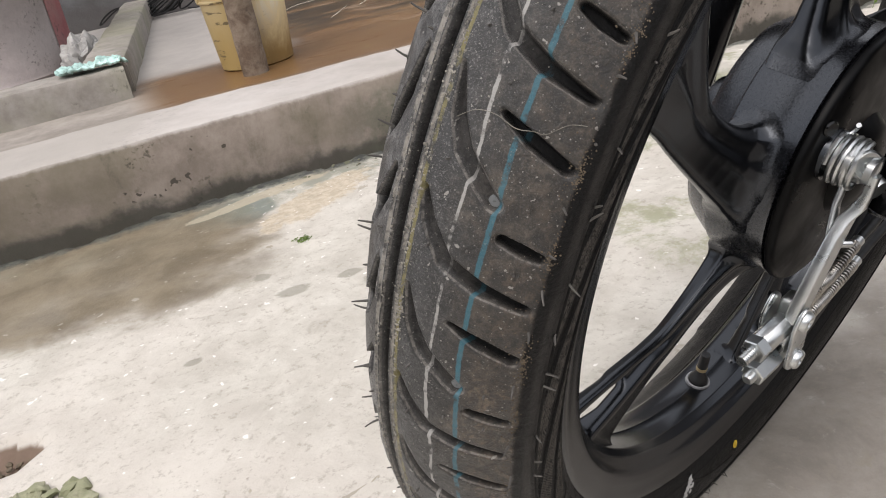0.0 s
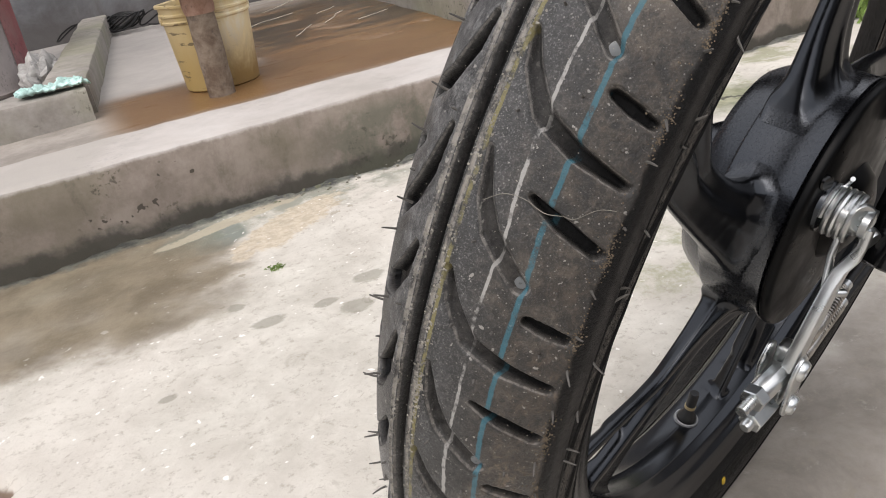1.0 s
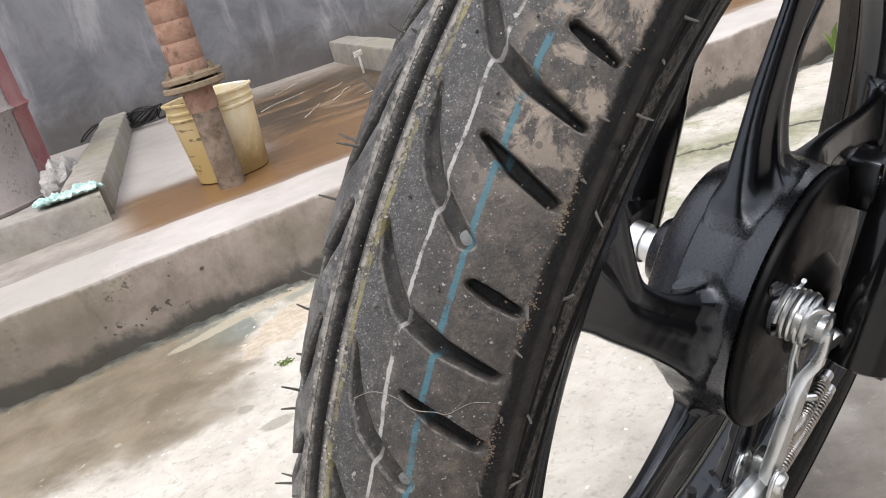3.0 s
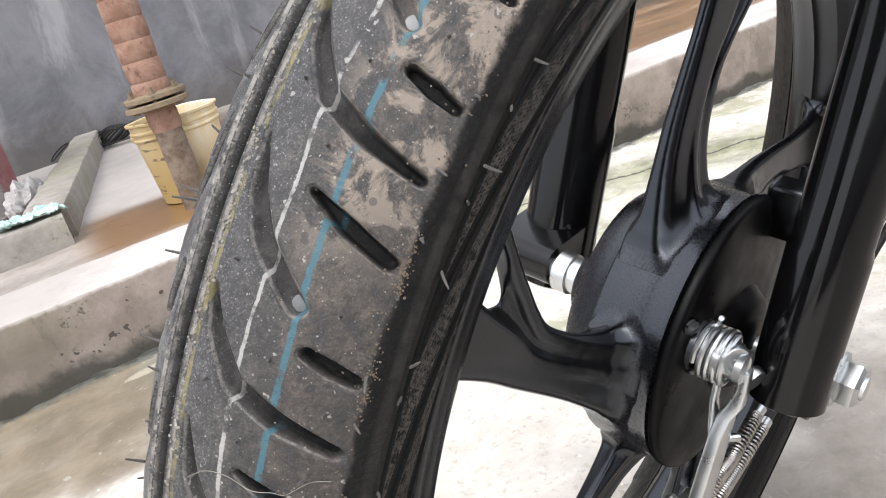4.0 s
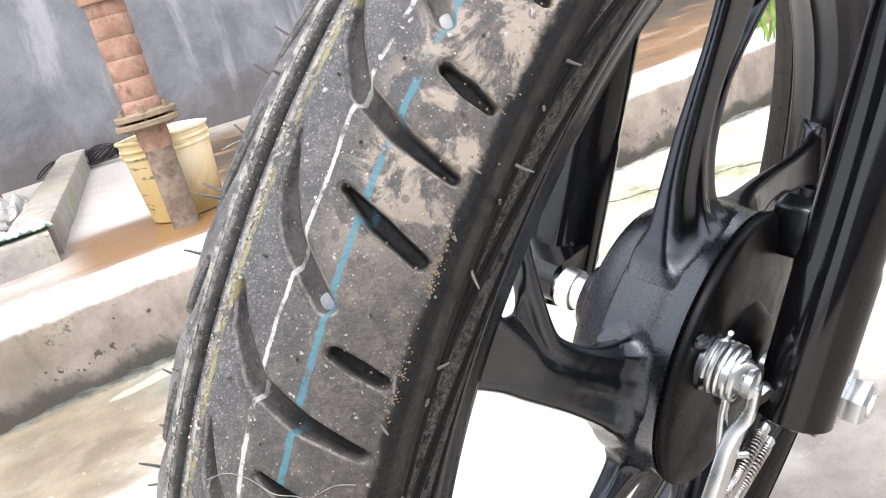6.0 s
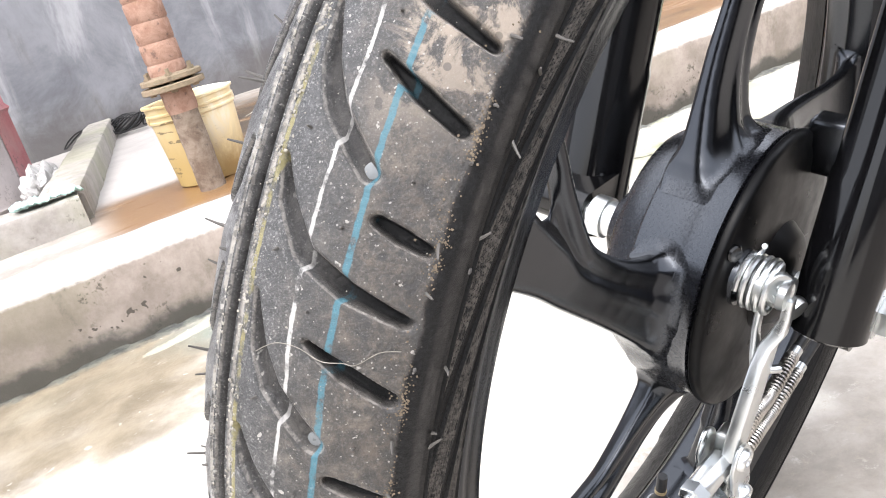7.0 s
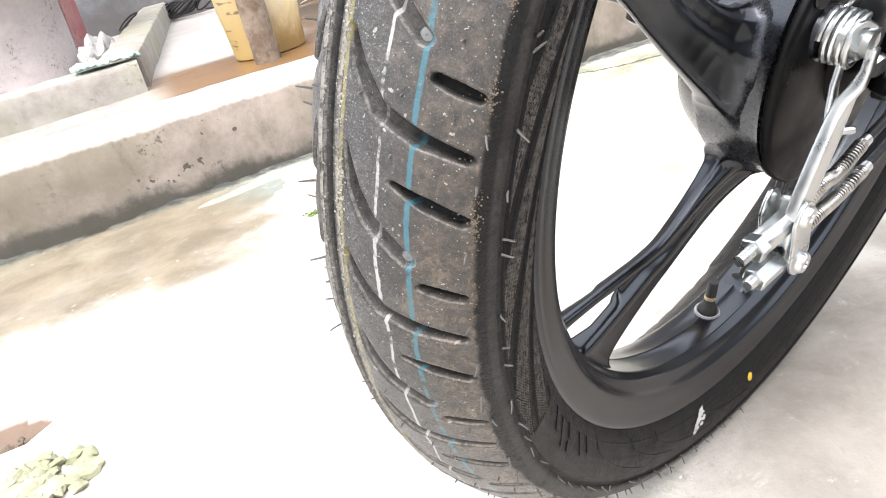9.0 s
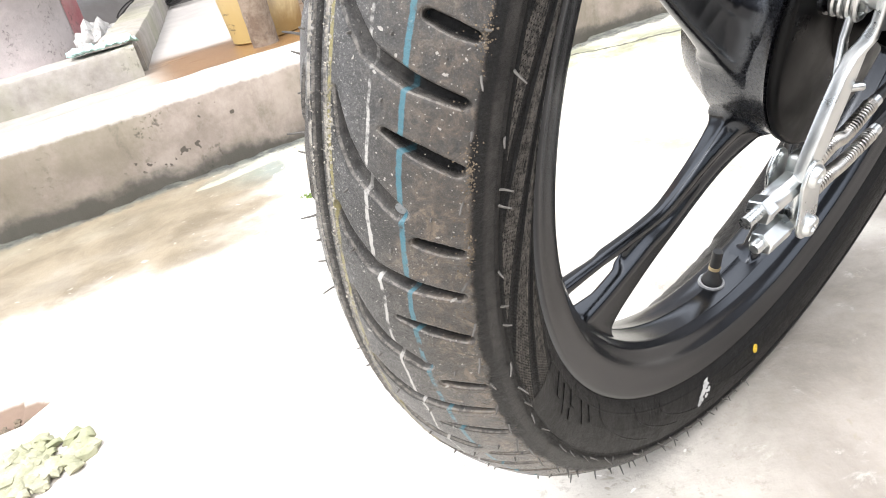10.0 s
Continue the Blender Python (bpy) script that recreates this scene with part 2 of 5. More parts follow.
    for size, share, reach, tone in ((620, 0.05, 0.24, (0.30, 0.285, 0.26)), (1000, 0.14, 0.28, (0.33, 0.32, 0.29)), (300, 0.26, 0.36, (0.006, 0.006, 0.0065))):
        cell = n.new("ShaderNodeTexVoronoi")
        l.new(v, cell.inputs["Vector"])
        cell.inputs["Scale"].default_value = size
        pick = split(n, l, cell.outputs["Color"])[0 if size != 300 else 1]
        dot = mult(n, l, ramp(n, l, cell.outputs["Distance"], reach - 0.08, reach, 1.0, 0.0), ramp(n, l, pick, share, share - 0.02), top)
        col = mix(n, l, math_node(n, l, "MULTIPLY", dot, 0.55), col, tone)
    specks = ramp(n, l, tex(n, l, v, 420, 2, 0.5), 0.69, 0.73)
    col = mix(n, l, mult(n, l, specks, top, 0.7), col, (0.36, 0.345, 0.315))

    def stripe(at, width, colour, keep, shift, amount):
        nonlocal col
        off = math_node(n, l, "ABSOLUTE", math_node(n, l, "SUBTRACT", math_node(n, l, "SUBTRACT", y, at), shift))
        f = mult(n, l, ramp(n, l, off, width * 0.6, width, 1.0, 0.0), ramp(n, l, tex(n, l, v, 75, 5, 0.7), *keep), amount,
                 ramp(n, l, depth, 0.002, 0.0035, 1.0, 0.3))
        col = mix(n, l, f, col, colour)

    ragged = math_node(n, l, "MULTIPLY", math_node(n, l, "SUBTRACT", tex(n, l, v, 260, 4), 0.5), 0.0011)
    wob = math_node(n, l, "ADD", ragged, math_node(n, l, "MULTIPLY", math_node(n, l, "SUBTRACT", tex(n, l, v, 14, 2), 0.5), 0.0026))
    zig = math_node(n, l, "ADD", ragged, math_node(n, l, "MULTIPLY", math_node(n, l, "SUBTRACT", tex(n, l, v, 22, 1), 0.5), 0.009))
    stripe(0.0301, 0.00095, (0.022, 0.125, 0.17), (0.40, 0.52), wob, 0.8)
    stripe(0.0206, 0.00062, (0.42, 0.41, 0.39), (0.38, 0.50), zig, 0.75)
    stripe(0.0064, 0.0009, (0.22, 0.19, 0.06), (0.38, 0.53), wob, 0.7)
    l.new(col, b.inputs["Base Color"])
    l.new(ramp(n, l, dust, 0, 1, 0.36, 0.56), b.inputs["Roughness"])
    l.new(mult(n, l, dust, top, 0.3), b.inputs["Sheen Weight"])
    b.inputs["Sheen Roughness"].default_value = 0.4
    l.new(ramp(n, l, top, 0, 1, 0.20, 0.70), b.inputs["Specular IOR Level"])
    h = math_node(n, l, "ADD", math_node(n, l, "MULTIPLY", mid, 0.5), math_node(n, l, "ADD", math_node(n, l, "MULTIPLY", grit, 0.7), mult(n, l, mud, clod, 0.9)))
    bump(n, l, b, h, 0.85, 0.0012)
    return m


def floor_material():
    m, n, l, b = material("old_concrete_floor", (0.5, 0.48, 0.44), 0.85)
    v = coords(n, l)
    x, y, z = split(n, l, v)[:3]
    big, mid, fine = tex(n, l, v, 1.6, 5, 0.6), tex(n, l, v, 11, 8, 0.7, 0.3), tex(n, l, v, 160, 6, 0.7)
    col = mix(n, l, ramp(n, l, mid, 0.30, 0.70), (0.42, 0.392, 0.345), (0.58, 0.553, 0.498))
    col = mix(n, l, math_node(n, l, "MULTIPLY", ramp(n, l, big, 0.42, 0.62), 0.45), col, (0.60, 0.55, 0.50))
    # damp brown band in front of the kerb
    wob = math_node(n, l, "MULTIPLY", math_node(n, l, "SUBTRACT", tex(n, l, v, 5, 5), 0.5), 0.35)
    yy = math_node(n, l, "ADD", y, wob)
    damp = mult(n, l, ramp(n, l, yy, 0.66, 0.76), ramp(n, l, yy, 1.6, 1.75, 1, 0), ramp(n, l, math_node(n, l, "ADD", x, wob), -0.16, -0.30))
    col = mix(n, l, mult(n, l, damp, ramp(n, l, tex(n, l, v, 7, 6), 0.3, 0.6, 0.6, 1.0), 0.95), col, mix(n, l, ramp(n, l, mid, 0.3, 0.7), (0.110, 0.086, 0.052), (0.190, 0.152, 0.098)))
    teal = math_node(n, l, "ADD", math_node(n, l, "POWER", math_node(n, l, "ABSOLUTE", math_node(n, l, "DIVIDE", math_node(n, l, "ADD", x, 0.222), 0.075)), 2.0),
                     math_node(n, l, "POWER", math_node(n, l, "ABSOLUTE", math_node(n, l, "DIVIDE", math_node(n, l, "SUBTRACT", y, 0.985), 0.066)), 2.0))
    teal = math_node(n, l, "ADD", teal, math_node(n, l, "MULTIPLY", math_node(n, l, "SUBTRACT", tex(n, l, v, 18, 5), 0.5), 1.6))
    col = mix(n, l, ramp(n, l, teal, 0.75, 1.2, 0.85, 0.0), col, (0.135, 0.158, 0.138))
    # green algae by the kerb and a pale worn patch
    alg = mult(n, l, ramp(n, l, yy, 0.90, 1.02), ramp(n, l, x, 0.35, 0.10), ramp(n, l, tex(n, l, v, 9, 7, 0.7), 0.42, 0.58))
    col = mix(n, l, math_node(n, l, "MULTIPLY", alg, 0.7), col, (0.15, 0.17, 0.125))
    dx = math_node(n, l, "SUBTRACT", x, -0.085)
    dy = math_node(n, l, "SUBTRACT", y, 0.935)
    along = math_node(n, l, "ADD", math_node(n, l, "MULTIPLY", dx, 0.83), math_node(n, l, "MULTIPLY", dy, 0.56))
    cross = math_node(n, l, "SUBTRACT", math_node(n, l, "MULTIPLY", dy, 0.83), math_node(n, l, "MULTIPLY", dx, 0.56))
    q = math_node(n, l, "ADD", math_node(n, l, "POWER", math_node(n, l, "ABSOLUTE", math_node(n, l, "DIVIDE", along, 0.150)), 2.0),
                  math_node(n, l, "POWER", math_node(n, l, "ABSOLUTE", math_node(n, l, "DIVIDE", cross, 0.052)), 2.0))
    q = math_node(n, l, "ADD", q, math_node(n, l, "MULTIPLY", math_node(n, l, "SUBTRACT", tex(n, l, v, 22, 6, 0.7), 0.5), 2.6))
    col = mix(n, l, ramp(n, l, q, 0.7, 1.05, 0.85, 0.0), col, mix(n, l, ramp(n, l, tex(n, l, v, 60, 6, 0.75), 0.38, 0.62), (0.40, 0.335, 0.248), (0.53, 0.455, 0.348)))
    sx, sy = math_node(n, l, "SUBTRACT", x, -0.16), math_node(n, l, "SUBTRACT", y, 1.030)
    strip = math_node(n, l, "ADD", math_node(n, l, "POWER", math_node(n, l, "ABSOLUTE", math_node(n, l, "DIVIDE", sx, 0.17)), 2.0),
                      math_node(n, l, "POWER", math_node(n, l, "ABSOLUTE", math_node(n, l, "DIVIDE", math_node(n, l, "SUBTRACT", sy, math_node(n, l, "MULTIPLY", sx, 0.22)), 0.022)), 2.0))
    strip = math_node(n, l, "ADD", strip, math_node(n, l, "MULTIPLY", math_node(n, l, "SUBTRACT", tex(n, l, v, 30, 6, 0.7), 0.5), 2.4))
    col = mix(n, l, ramp(n, l, strip, 0.6, 1.0, 0.8, 0.0), col, (0.40, 0.35, 0.26))
    # brown shade of the bike painted on the floor beside the tyre
    bike_shade = mult(n, l, ramp(n, l, math_node(n, l, "ADD", math_node(n, l, "SUBTRACT", x, math_node(n, l, "MULTIPLY", y, 0.35)), math_node(n, l, "MULTIPLY", wob, 0.5)), -0.13, 0.02), ramp(n, l, yy, 0.26, 0.10))
    col = mix(n, l, math_node(n, l, "MULTIPLY", bike_shade, 0.72), col, mix(n, l, ramp(n, l, mid, 0.3, 0.7), (0.11, 0.092, 0.077), (0.215, 0.185, 0.160)))
    # broad mossy bloom in front of the wheel's far side, and lime specks
    moss = mult(n, l, ramp(n, l, x, 0.9, 2.0), ramp(n, l, tex(n, l, v, 3.2, 7, 0.7), 0.45, 0.60))
    col = mix(n, l, math_node(n, l, "MULTIPLY", moss, 0.3), col, (0.22, 0.235, 0.13))
    moss = mult(n, l, ramp(n, l, x, 0.10, 0.25), ramp(n, l, y, 0.15, 0.35), ramp(n, l, tex(n, l, v, 6.5, 7, 0.72, 0.4), 0.50, 0.62))
    col = mix(n, l, math_node(n, l, "MULTIPLY", moss, 0.7), col, (0.225, 0.235, 0.125))
    blot = tex(n, l, v, 26, 7, 0.75, 0.5)
    col = mix(n, l, ramp(n, l, blot, 0.56, 0.68, 0.0, 0.35), col, (0.28, 0.25, 0.205))
    col = mix(n, l, ramp(n, l, blot, 0.42, 0.30, 0.0, 0.3), col, (0.66, 0.635, 0.575))
    flake = mult(n, l, ramp(n, l, tex(n, l, v, 17, 4, 0.6, 0.6), 0.655, 0.675), ramp(n, l, tex(n, l, v, 3.5, 2), 0.45, 0.55))
    col = mix(n, l, math_node(n, l, "MULTIPLY", flake, 0.65), col, (0.255, 0.225, 0.165))
    grain = tex(n, l, v, 75, 6, 0.8)
    col = mix(n, l, ramp(n, l, grain, 0.53, 0.64, 0.0, 0.5), col, (0.27, 0.24, 0.20))
    spk = mult(n, l, ramp(n, l, tex(n, l, v, 70, 2, 0.5, 0.4), 0.70, 0.725), ramp(n, l, bike_shade, 0.1, 0.4, 1.0, 0.0))
    col = mix(n, l, math_node(n, l, "MULTIPLY", spk, 0.8), col, (0.80, 0.78, 0.74))
    pits = ramp(n, l, tex(n, l, v, 36, 3, 0.6, 0.8), 0.28, 0.235)
    col = mix(n, l, math_node(n, l, "MULTIPLY", pits, 0.6), col, (0.20, 0.17, 0.14))
    # the damp shows through the worn skin, and soaks in as dark spots further out
    soak = mult(n, l, damp, ramp(n, l, q, 0.8, 1.2), ramp(n, l, strip, 0.7, 1.1), ramp(n, l, tex(n, l, v, 7, 6), 0.3, 0.6, 0.55, 0.85))
    col = mix(n, l, soak, col, mix(n, l, ramp(n, l, mid, 0.3, 0.7), (0.135, 0.108, 0.070), (0.235, 0.195, 0.135)))
    for px_, py_, rx_, ry_ in ((-0.213, 0.615, 0.026, 0.014), (-0.105, 0.572, 0.024, 0.020), (-0.135, 0.611, 0.018, 0.012), (-0.060, 0.640, 0.022, 0.018), (-0.240, 0.690, 0.014, 0.012), (-0.075, 0.500, 0.022, 0.010), (-0.040, 0.560, 0.026, 0.012), (-0.36, 0.52, 0.012, 0.008)):
        e = math_node(n, l, "ADD", math_node(n, l, "POWER", math_node(n, l, "ABSOLUTE", math_node(n, l, "DIVIDE", math_node(n, l, "SUBTRACT", x, px_), rx_)), 2.0),
                      math_node(n, l, "POWER", math_node(n, l, "ABSOLUTE", math_node(n, l, "DIVIDE", math_node(n, l, "SUBTRACT", y, py_), ry_)), 2.0))
        e = math_node(n, l, "ADD", e, math_node(n, l, "MULTIPLY", math_node(n, l, "SUBTRACT", blot, 0.5), 3.0))
        col = mix(n, l, ramp(n, l, e, 0.5, 1.2, 0.6, 0.0), col, (0.20, 0.19, 0.15))
    # a long mossy crack on the far side of the wheel, and the dark open joint along the kerb
    line = math_node(n, l, "ADD", math_node(n, l, "MULTIPLY", math_node(n, l, "SUBTRACT", x, 0.678), 0.430), math_node(n, l, "MULTIPLY", math_node(n, l, "SUBTRACT", y, 0.905), 0.903))
    jag = math_node(n, l, "ABSOLUTE", math_node(n, l, "ADD", line, math_node(n, l, "MULTIPLY", math_node(n, l, "SUBTRACT", tex(n, l, v, 7, 6, 0.7), 0.5), 0.11)))
    near = mult(n, l, ramp(n, l, x, 0.30, 0.45), ramp(n, l, x, 2.2, 1.8))
    col = mix(n, l, mult(n, l, near, ramp(n, l, jag, 0.02, 0.13, 0.8, 0.0)), col, mix(n, l, ramp(n, l, mid, 0.4, 0.6), (0.13, 0.14, 0.075), (0.30, 0.30, 0.20)))
    col = mix(n, l, mult(n, l, near, ramp(n, l, jag, 0.003, 0.008, 0.9, 0.0)), col, (0.04, 0.035, 0.03))
    joint = ramp(n, l, math_node(n, l, "ADD", y, math_node(n, l, "MULTIPLY", math_node(n, l, "SUBTRACT", tex(n, l, v, 14, 7, 0.75), 0.5), 0.12)), 1.048, 1.072)
    col = mix(n, l, math_node(n, l, "MULTIPLY", joint, 0.92), col, mix(n, l, ramp(n, l, tex(n, l, v, 40, 5, 0.7), 0.4, 0.62), (0.030, 0.034, 0.034), (0.12, 0.125, 0.105)))
    # bare earth in the broken place
    earth = ramp(n, l, z, -0.004, -0.010)
    col = mix(n, l, earth, col, mix(n, l, mid, (0.10, 0.07, 0.05), (0.24, 0.17, 0.13)))
    l.new(col, b.inputs["Base Color"])
    l.new(ramp(n, l, damp, 0, 1, 0.9, 0.55), b.inputs["Roughness"])
    bump(n, l, b, math_node(n, l, "ADD", math_node(n, l, "MULTIPLY", mid, 0.6), math_node(n, l, "MULTIPLY", fine, 0.25)), 0.6, 0.006)
    return m


def concrete_material(name, dark, light, stain, scale=1.0, rough=0.9, low=None, cap=None, marks=False):
    m, n, l, b = material(name, light, rough)
    v = coords(n, l)
    z = split(n, l, v)[2]
    big, mid, fine = tex(n, l, v, 2.2 * scale, 6, 0.65), tex(n, l, v, 14 * scale, 7, 0.7), tex(n, l, v, 140 * scale, 5, 0.7)
    col = mix(n, l, ramp(n, l, mid, 0.3, 0.7), dark, light)
    col = mix(n, l, mult(n, l, ramp(n, l, big, 0.45, 0.66), 0.6), col, stain)
    dots = mult(n, l, ramp(n, l, tex(n, l, v, 75 * scale, 4, 0.65, 0.3), 0.54, 0.66), ramp(n, l, tex(n, l, v, 5 * scale, 4), 0.52, 0.64))
    col = mix(n, l, mult(n, l, dots, 0.8), col, tuple(c * 0.3 for c in stain))
    drip = tex(n, l, coords(n, l, (1, 1, 0.28)), 11 * scale, 6, 0.7, 0.3)
    col = mix(n, l, mult(n, l, ramp(n, l, drip, 0.56, 0.68), ramp(n, l, fine, 0.35, 0.6, 0.3, 1.0), 0.4), col, tuple(c * 0.5 for c in stain))
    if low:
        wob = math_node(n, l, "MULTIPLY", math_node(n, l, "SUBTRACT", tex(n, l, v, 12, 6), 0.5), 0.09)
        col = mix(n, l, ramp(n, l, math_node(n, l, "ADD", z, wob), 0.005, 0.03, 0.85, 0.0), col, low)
    if marks:
        x = split(n, l, v)[0]
        for mx, mz, ax_, az_, reach in ((-0.325, 0.042, 0.080, 0.018, 0.585), (-0.225, 0.088, 0.050, 0.030, 0.66)):
            e = math_node(n, l, "ADD", math_node(n, l, "POWER", math_node(n, l, "ABSOLUTE", math_node(n, l, "DIVIDE", math_node(n, l, "SUBTRACT", x, mx), ax_)), 2.0),
                          math_node(n, l, "POWER", math_node(n, l, "ABSOLUTE", math_node(n, l, "DIVIDE", math_node(n, l, "SUBTRACT", z, mz), az_)), 2.0))
            col = mix(n, l, mult(n, l, ramp(n, l, e, 0.7, 1.3, 0.9, 0.0), ramp(n, l, tex(n, l, v, 85, 1, 0.4), reach + 0.03, reach + 0.07)), col, (0.055, 0.047, 0.037))
        alg = mult(n, l, ramp(n, l, x, 0.0, 0.12), ramp(n, l, x, 0.50, 0.34), ramp(n, l, tex(n, l, v, 9, 6, 0.7), 0.40, 0.56), ramp(n, l, z, 0.125, 0.09))
        col = mix(n, l, math_node(n, l, "MULTIPLY", alg, 0.65), col, (0.105, 0.110, 0.080))
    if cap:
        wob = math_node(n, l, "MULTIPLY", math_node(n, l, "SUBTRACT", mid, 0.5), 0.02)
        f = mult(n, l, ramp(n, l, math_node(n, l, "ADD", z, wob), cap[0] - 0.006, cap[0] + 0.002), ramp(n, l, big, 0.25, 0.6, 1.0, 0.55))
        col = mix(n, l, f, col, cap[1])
    l.new(col, b.inputs["Base Color"])
    bump(n, l, b, math_node(n, l, "ADD", math_node(n, l, "MULTIPLY", mid, 0.7), math_node(n, l, "MULTIPLY", fine, 0.3)), 0.5, 0.006)
    return m


def platform_material():
    m, n, l, b = material("rust_stained_concrete", (0.4, 0.34, 0.26), 0.5)
    v = coords(n, l)
    x, y, z = split(n, l, v)[:3]
    mid, fine = tex(n, l, coords(n, l, (1, 2.2, 1)), 3.0, 7, 0.65, 0.5), tex(n, l, v, 120, 5, 0.7)
    col = mix(n, l, ramp(n, l, tex(n, l, v, 9, 7, 0.7), 0.3, 0.7), (0.22, 0.195, 0.17), (0.36, 0.325, 0.29))
    dry = mult(n, l, ramp(n, l, math_node(n, l, "ADD", x, math_node(n, l, "MULTIPLY", math_node(n, l, "SUBTRACT", tex(n, l, v, 5, 5), 0.5), 0.2)), 0.20, 0.08), ramp(n, l, y, 1.82, 2.0))
    wet = mult(n, l, ramp(n, l, x, -0.34, -0.22), ramp(n, l, y, 1.40, 1.52), ramp(n, l, y, 3.6, 2.9), ramp(n, l, dry, 0.0, 1.0, 1.0, 0.0))
    rust = mix(n, l, ramp(n, l, math_node(n, l, "ADD", mid, ramp(n, l, y, 1.75, 2.4, -0.12, 0.10)), 0.40, 0.66), (0.195, 0.108, 0.046), (0.046, 0.034, 0.020))
    rust = mix(n, l, ramp(n, l, tex(n, l, coords(n, l, (1, 3.5, 1)), 6, 6, 0.7, 0.6), 0.52, 0.66, 0.0, 0.55), rust, (0.26, 0.170, 0.082))
    col = mix(n, l, mult(n, l, wet, ramp(n, l, mid, 0.22, 0.44)), col, rust)
    col = mix(n, l, math_node(n, l, "MULTIPLY", dry, 0.6), col, (0.42, 0.40, 0.385))
    l.new(col, b.inputs["Base Color"])
    l.new(ramp(n, l, mult(n, l, wet, ramp(n, l, mid, 0.30, 0.5)), 0, 1, 0.8, 0.28), b.inputs["Roughness"])
    bump(n, l, b, fine, 0.25, 0.003)
    return m


def cast_material():
    m, n, l, b = material("satin_black_paint", (0.007, 0.007, 0.008), 0.3)
    v = coords(n, l)
    grain, big = tex(n, l, v, 420, 3, 0.6), tex(n, l, v, 20, 4)
    l.new(mix(n, l, ramp(n, l, big, 0.35, 0.65), (0.0014, 0.0014, 0.0017), (0.0030, 0.0030, 0.0036)), b.inputs["Base Color"])
    l.new(ramp(n, l, big, 0.3, 0.7, 0.19, 0.25), b.inputs["Roughness"])
    b.inputs["Specular IOR Level"].default_value = 0.66
    # blue cast of the sky's reflection, put into the gloss tint
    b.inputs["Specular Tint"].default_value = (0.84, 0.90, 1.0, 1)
    bump(n, l, b, grain, 0.012, 0.0002)
    return m


def hub_material():
    m, n, l, b = material("leather_grain_black_paint", (0.004, 0.004, 0.005), 0.32)
    v = coords(n, l)
    vo = n.new("ShaderNodeTexVoronoi")
    l.new(v, vo.inputs["Vector"])
    vo.inputs["Scale"].default_value = 700
    g = tex(n, l, v, 650, 3, 0.6)
    l.new(ramp(n, l, g, 0.3, 0.7, 0.21, 0.30), b.inputs["Roughness"])
    b.inputs["Specular IOR Level"].default_value = 0.80
    # gloss tinted blue in place of a bluer sky to reflect
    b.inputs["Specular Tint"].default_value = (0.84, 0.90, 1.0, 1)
    bump(n, l, b, math_node(n, l, "ADD", vo.outputs["Distance"], g), 0.075, 0.0004)
    return m


def zinc_material():
    m, n, l, b = material("zinc_plated_steel", (0.62, 0.64, 0.64), 0.3, 1.0)
    v = coords(n, l)
    soft = tex(n, l, v, 55, 3, 0.5)
    l.new(mix(n, l, ramp(n, l, soft, 0.35, 0.65), (0.56, 0.58, 0.585), (0.66, 0.675, 0.67)), b.inputs["Base Color"])
    l.new(ramp(n, l, soft, 0.3, 0.7, 0.26, 0.36), b.inputs["Roughness"])
    return m


def bucket_material():
    m, n, l, b = material("stained_white_plastic", (0.7, 0.62, 0.4), 0.5)
    v = coords(n, l)
    x, y, z = split(n, l, v)[:3]
    f = tex(n, l, coords(n, l, (1, 1, 0.35)), 10, 6, 0.7, 0.4)
    col = mix(n, l, ramp(n, l, f, 0.38, 0.6), (0.82, 0.80, 0.72), (0.72, 0.60, 0.36))
    low = math_node(n, l, "ADD", z, math_node(n, l, "MULTIPLY", math_node(n, l, "SUBTRACT", f, 0.5), 0.25))
    col = mix(n, l, ramp(n, l, low, 0.03, 0.17, 0.95, 0.0), col, (0.22, 0.13, 0.035))
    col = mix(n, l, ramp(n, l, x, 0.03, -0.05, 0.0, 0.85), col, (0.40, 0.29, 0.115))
    crack = mult(n, l, ramp(n, l, tex(n, l, coords(n, l, (1, 1, 5)), 16, 5, 0.7), 0.60, 0.64), ramp(n, l, x, 0.05, -0.02))
    col = mix(n, l, math_node(n, l, "MULTIPLY", crack, 0.85), col, (0.10, 0.075, 0.04))
    l.new(col, b.inputs["Base Color"])
    return m


def wall_material():
    m, n, l, b = material("blue_grey_plaster", (0.2, 0.2, 0.21), 0.9)
    v = coords(n, l)
    z = split(n, l, v)[2]
    run, mid, fine = tex(n, l, coords(n, l, (1, 1, 0.22)), 5.0, 6, 0.65, 0.3), tex(n, l, v, 3.2, 7, 0.7, 0.4), tex(n, l, v, 70, 5, 0.7)
    col = mix(n, l, ramp(n, l, mid, 0.32, 0.68), (0.115, 0.118, 0.130), (0.205, 0.208, 0.222))
    col = mix(n, l, ramp(n, l, run, 0.50, 0.68, 0.0, 0.7), col, (0.36, 0.36, 0.37))
    col = mix(n, l, ramp(n, l, run, 0.42, 0.28, 0.0, 0.5), col, (0.10, 0.085, 0.07))
    low = math_node(n, l, "ADD", z, math_node(n, l, "MULTIPLY", math_node(n, l, "SUBTRACT", mid, 0.5), 0.35))
    col = mix(n, l, ramp(n, l, low, 0.16, 0.36, 0.75, 0.0), col, (0.085, 0.075, 0.068))
    l.new(col, b.inputs["Base Color"])
    bump(n, l, b, math_node(n, l, "ADD", mid, fine), 0.4, 0.006)
    return m


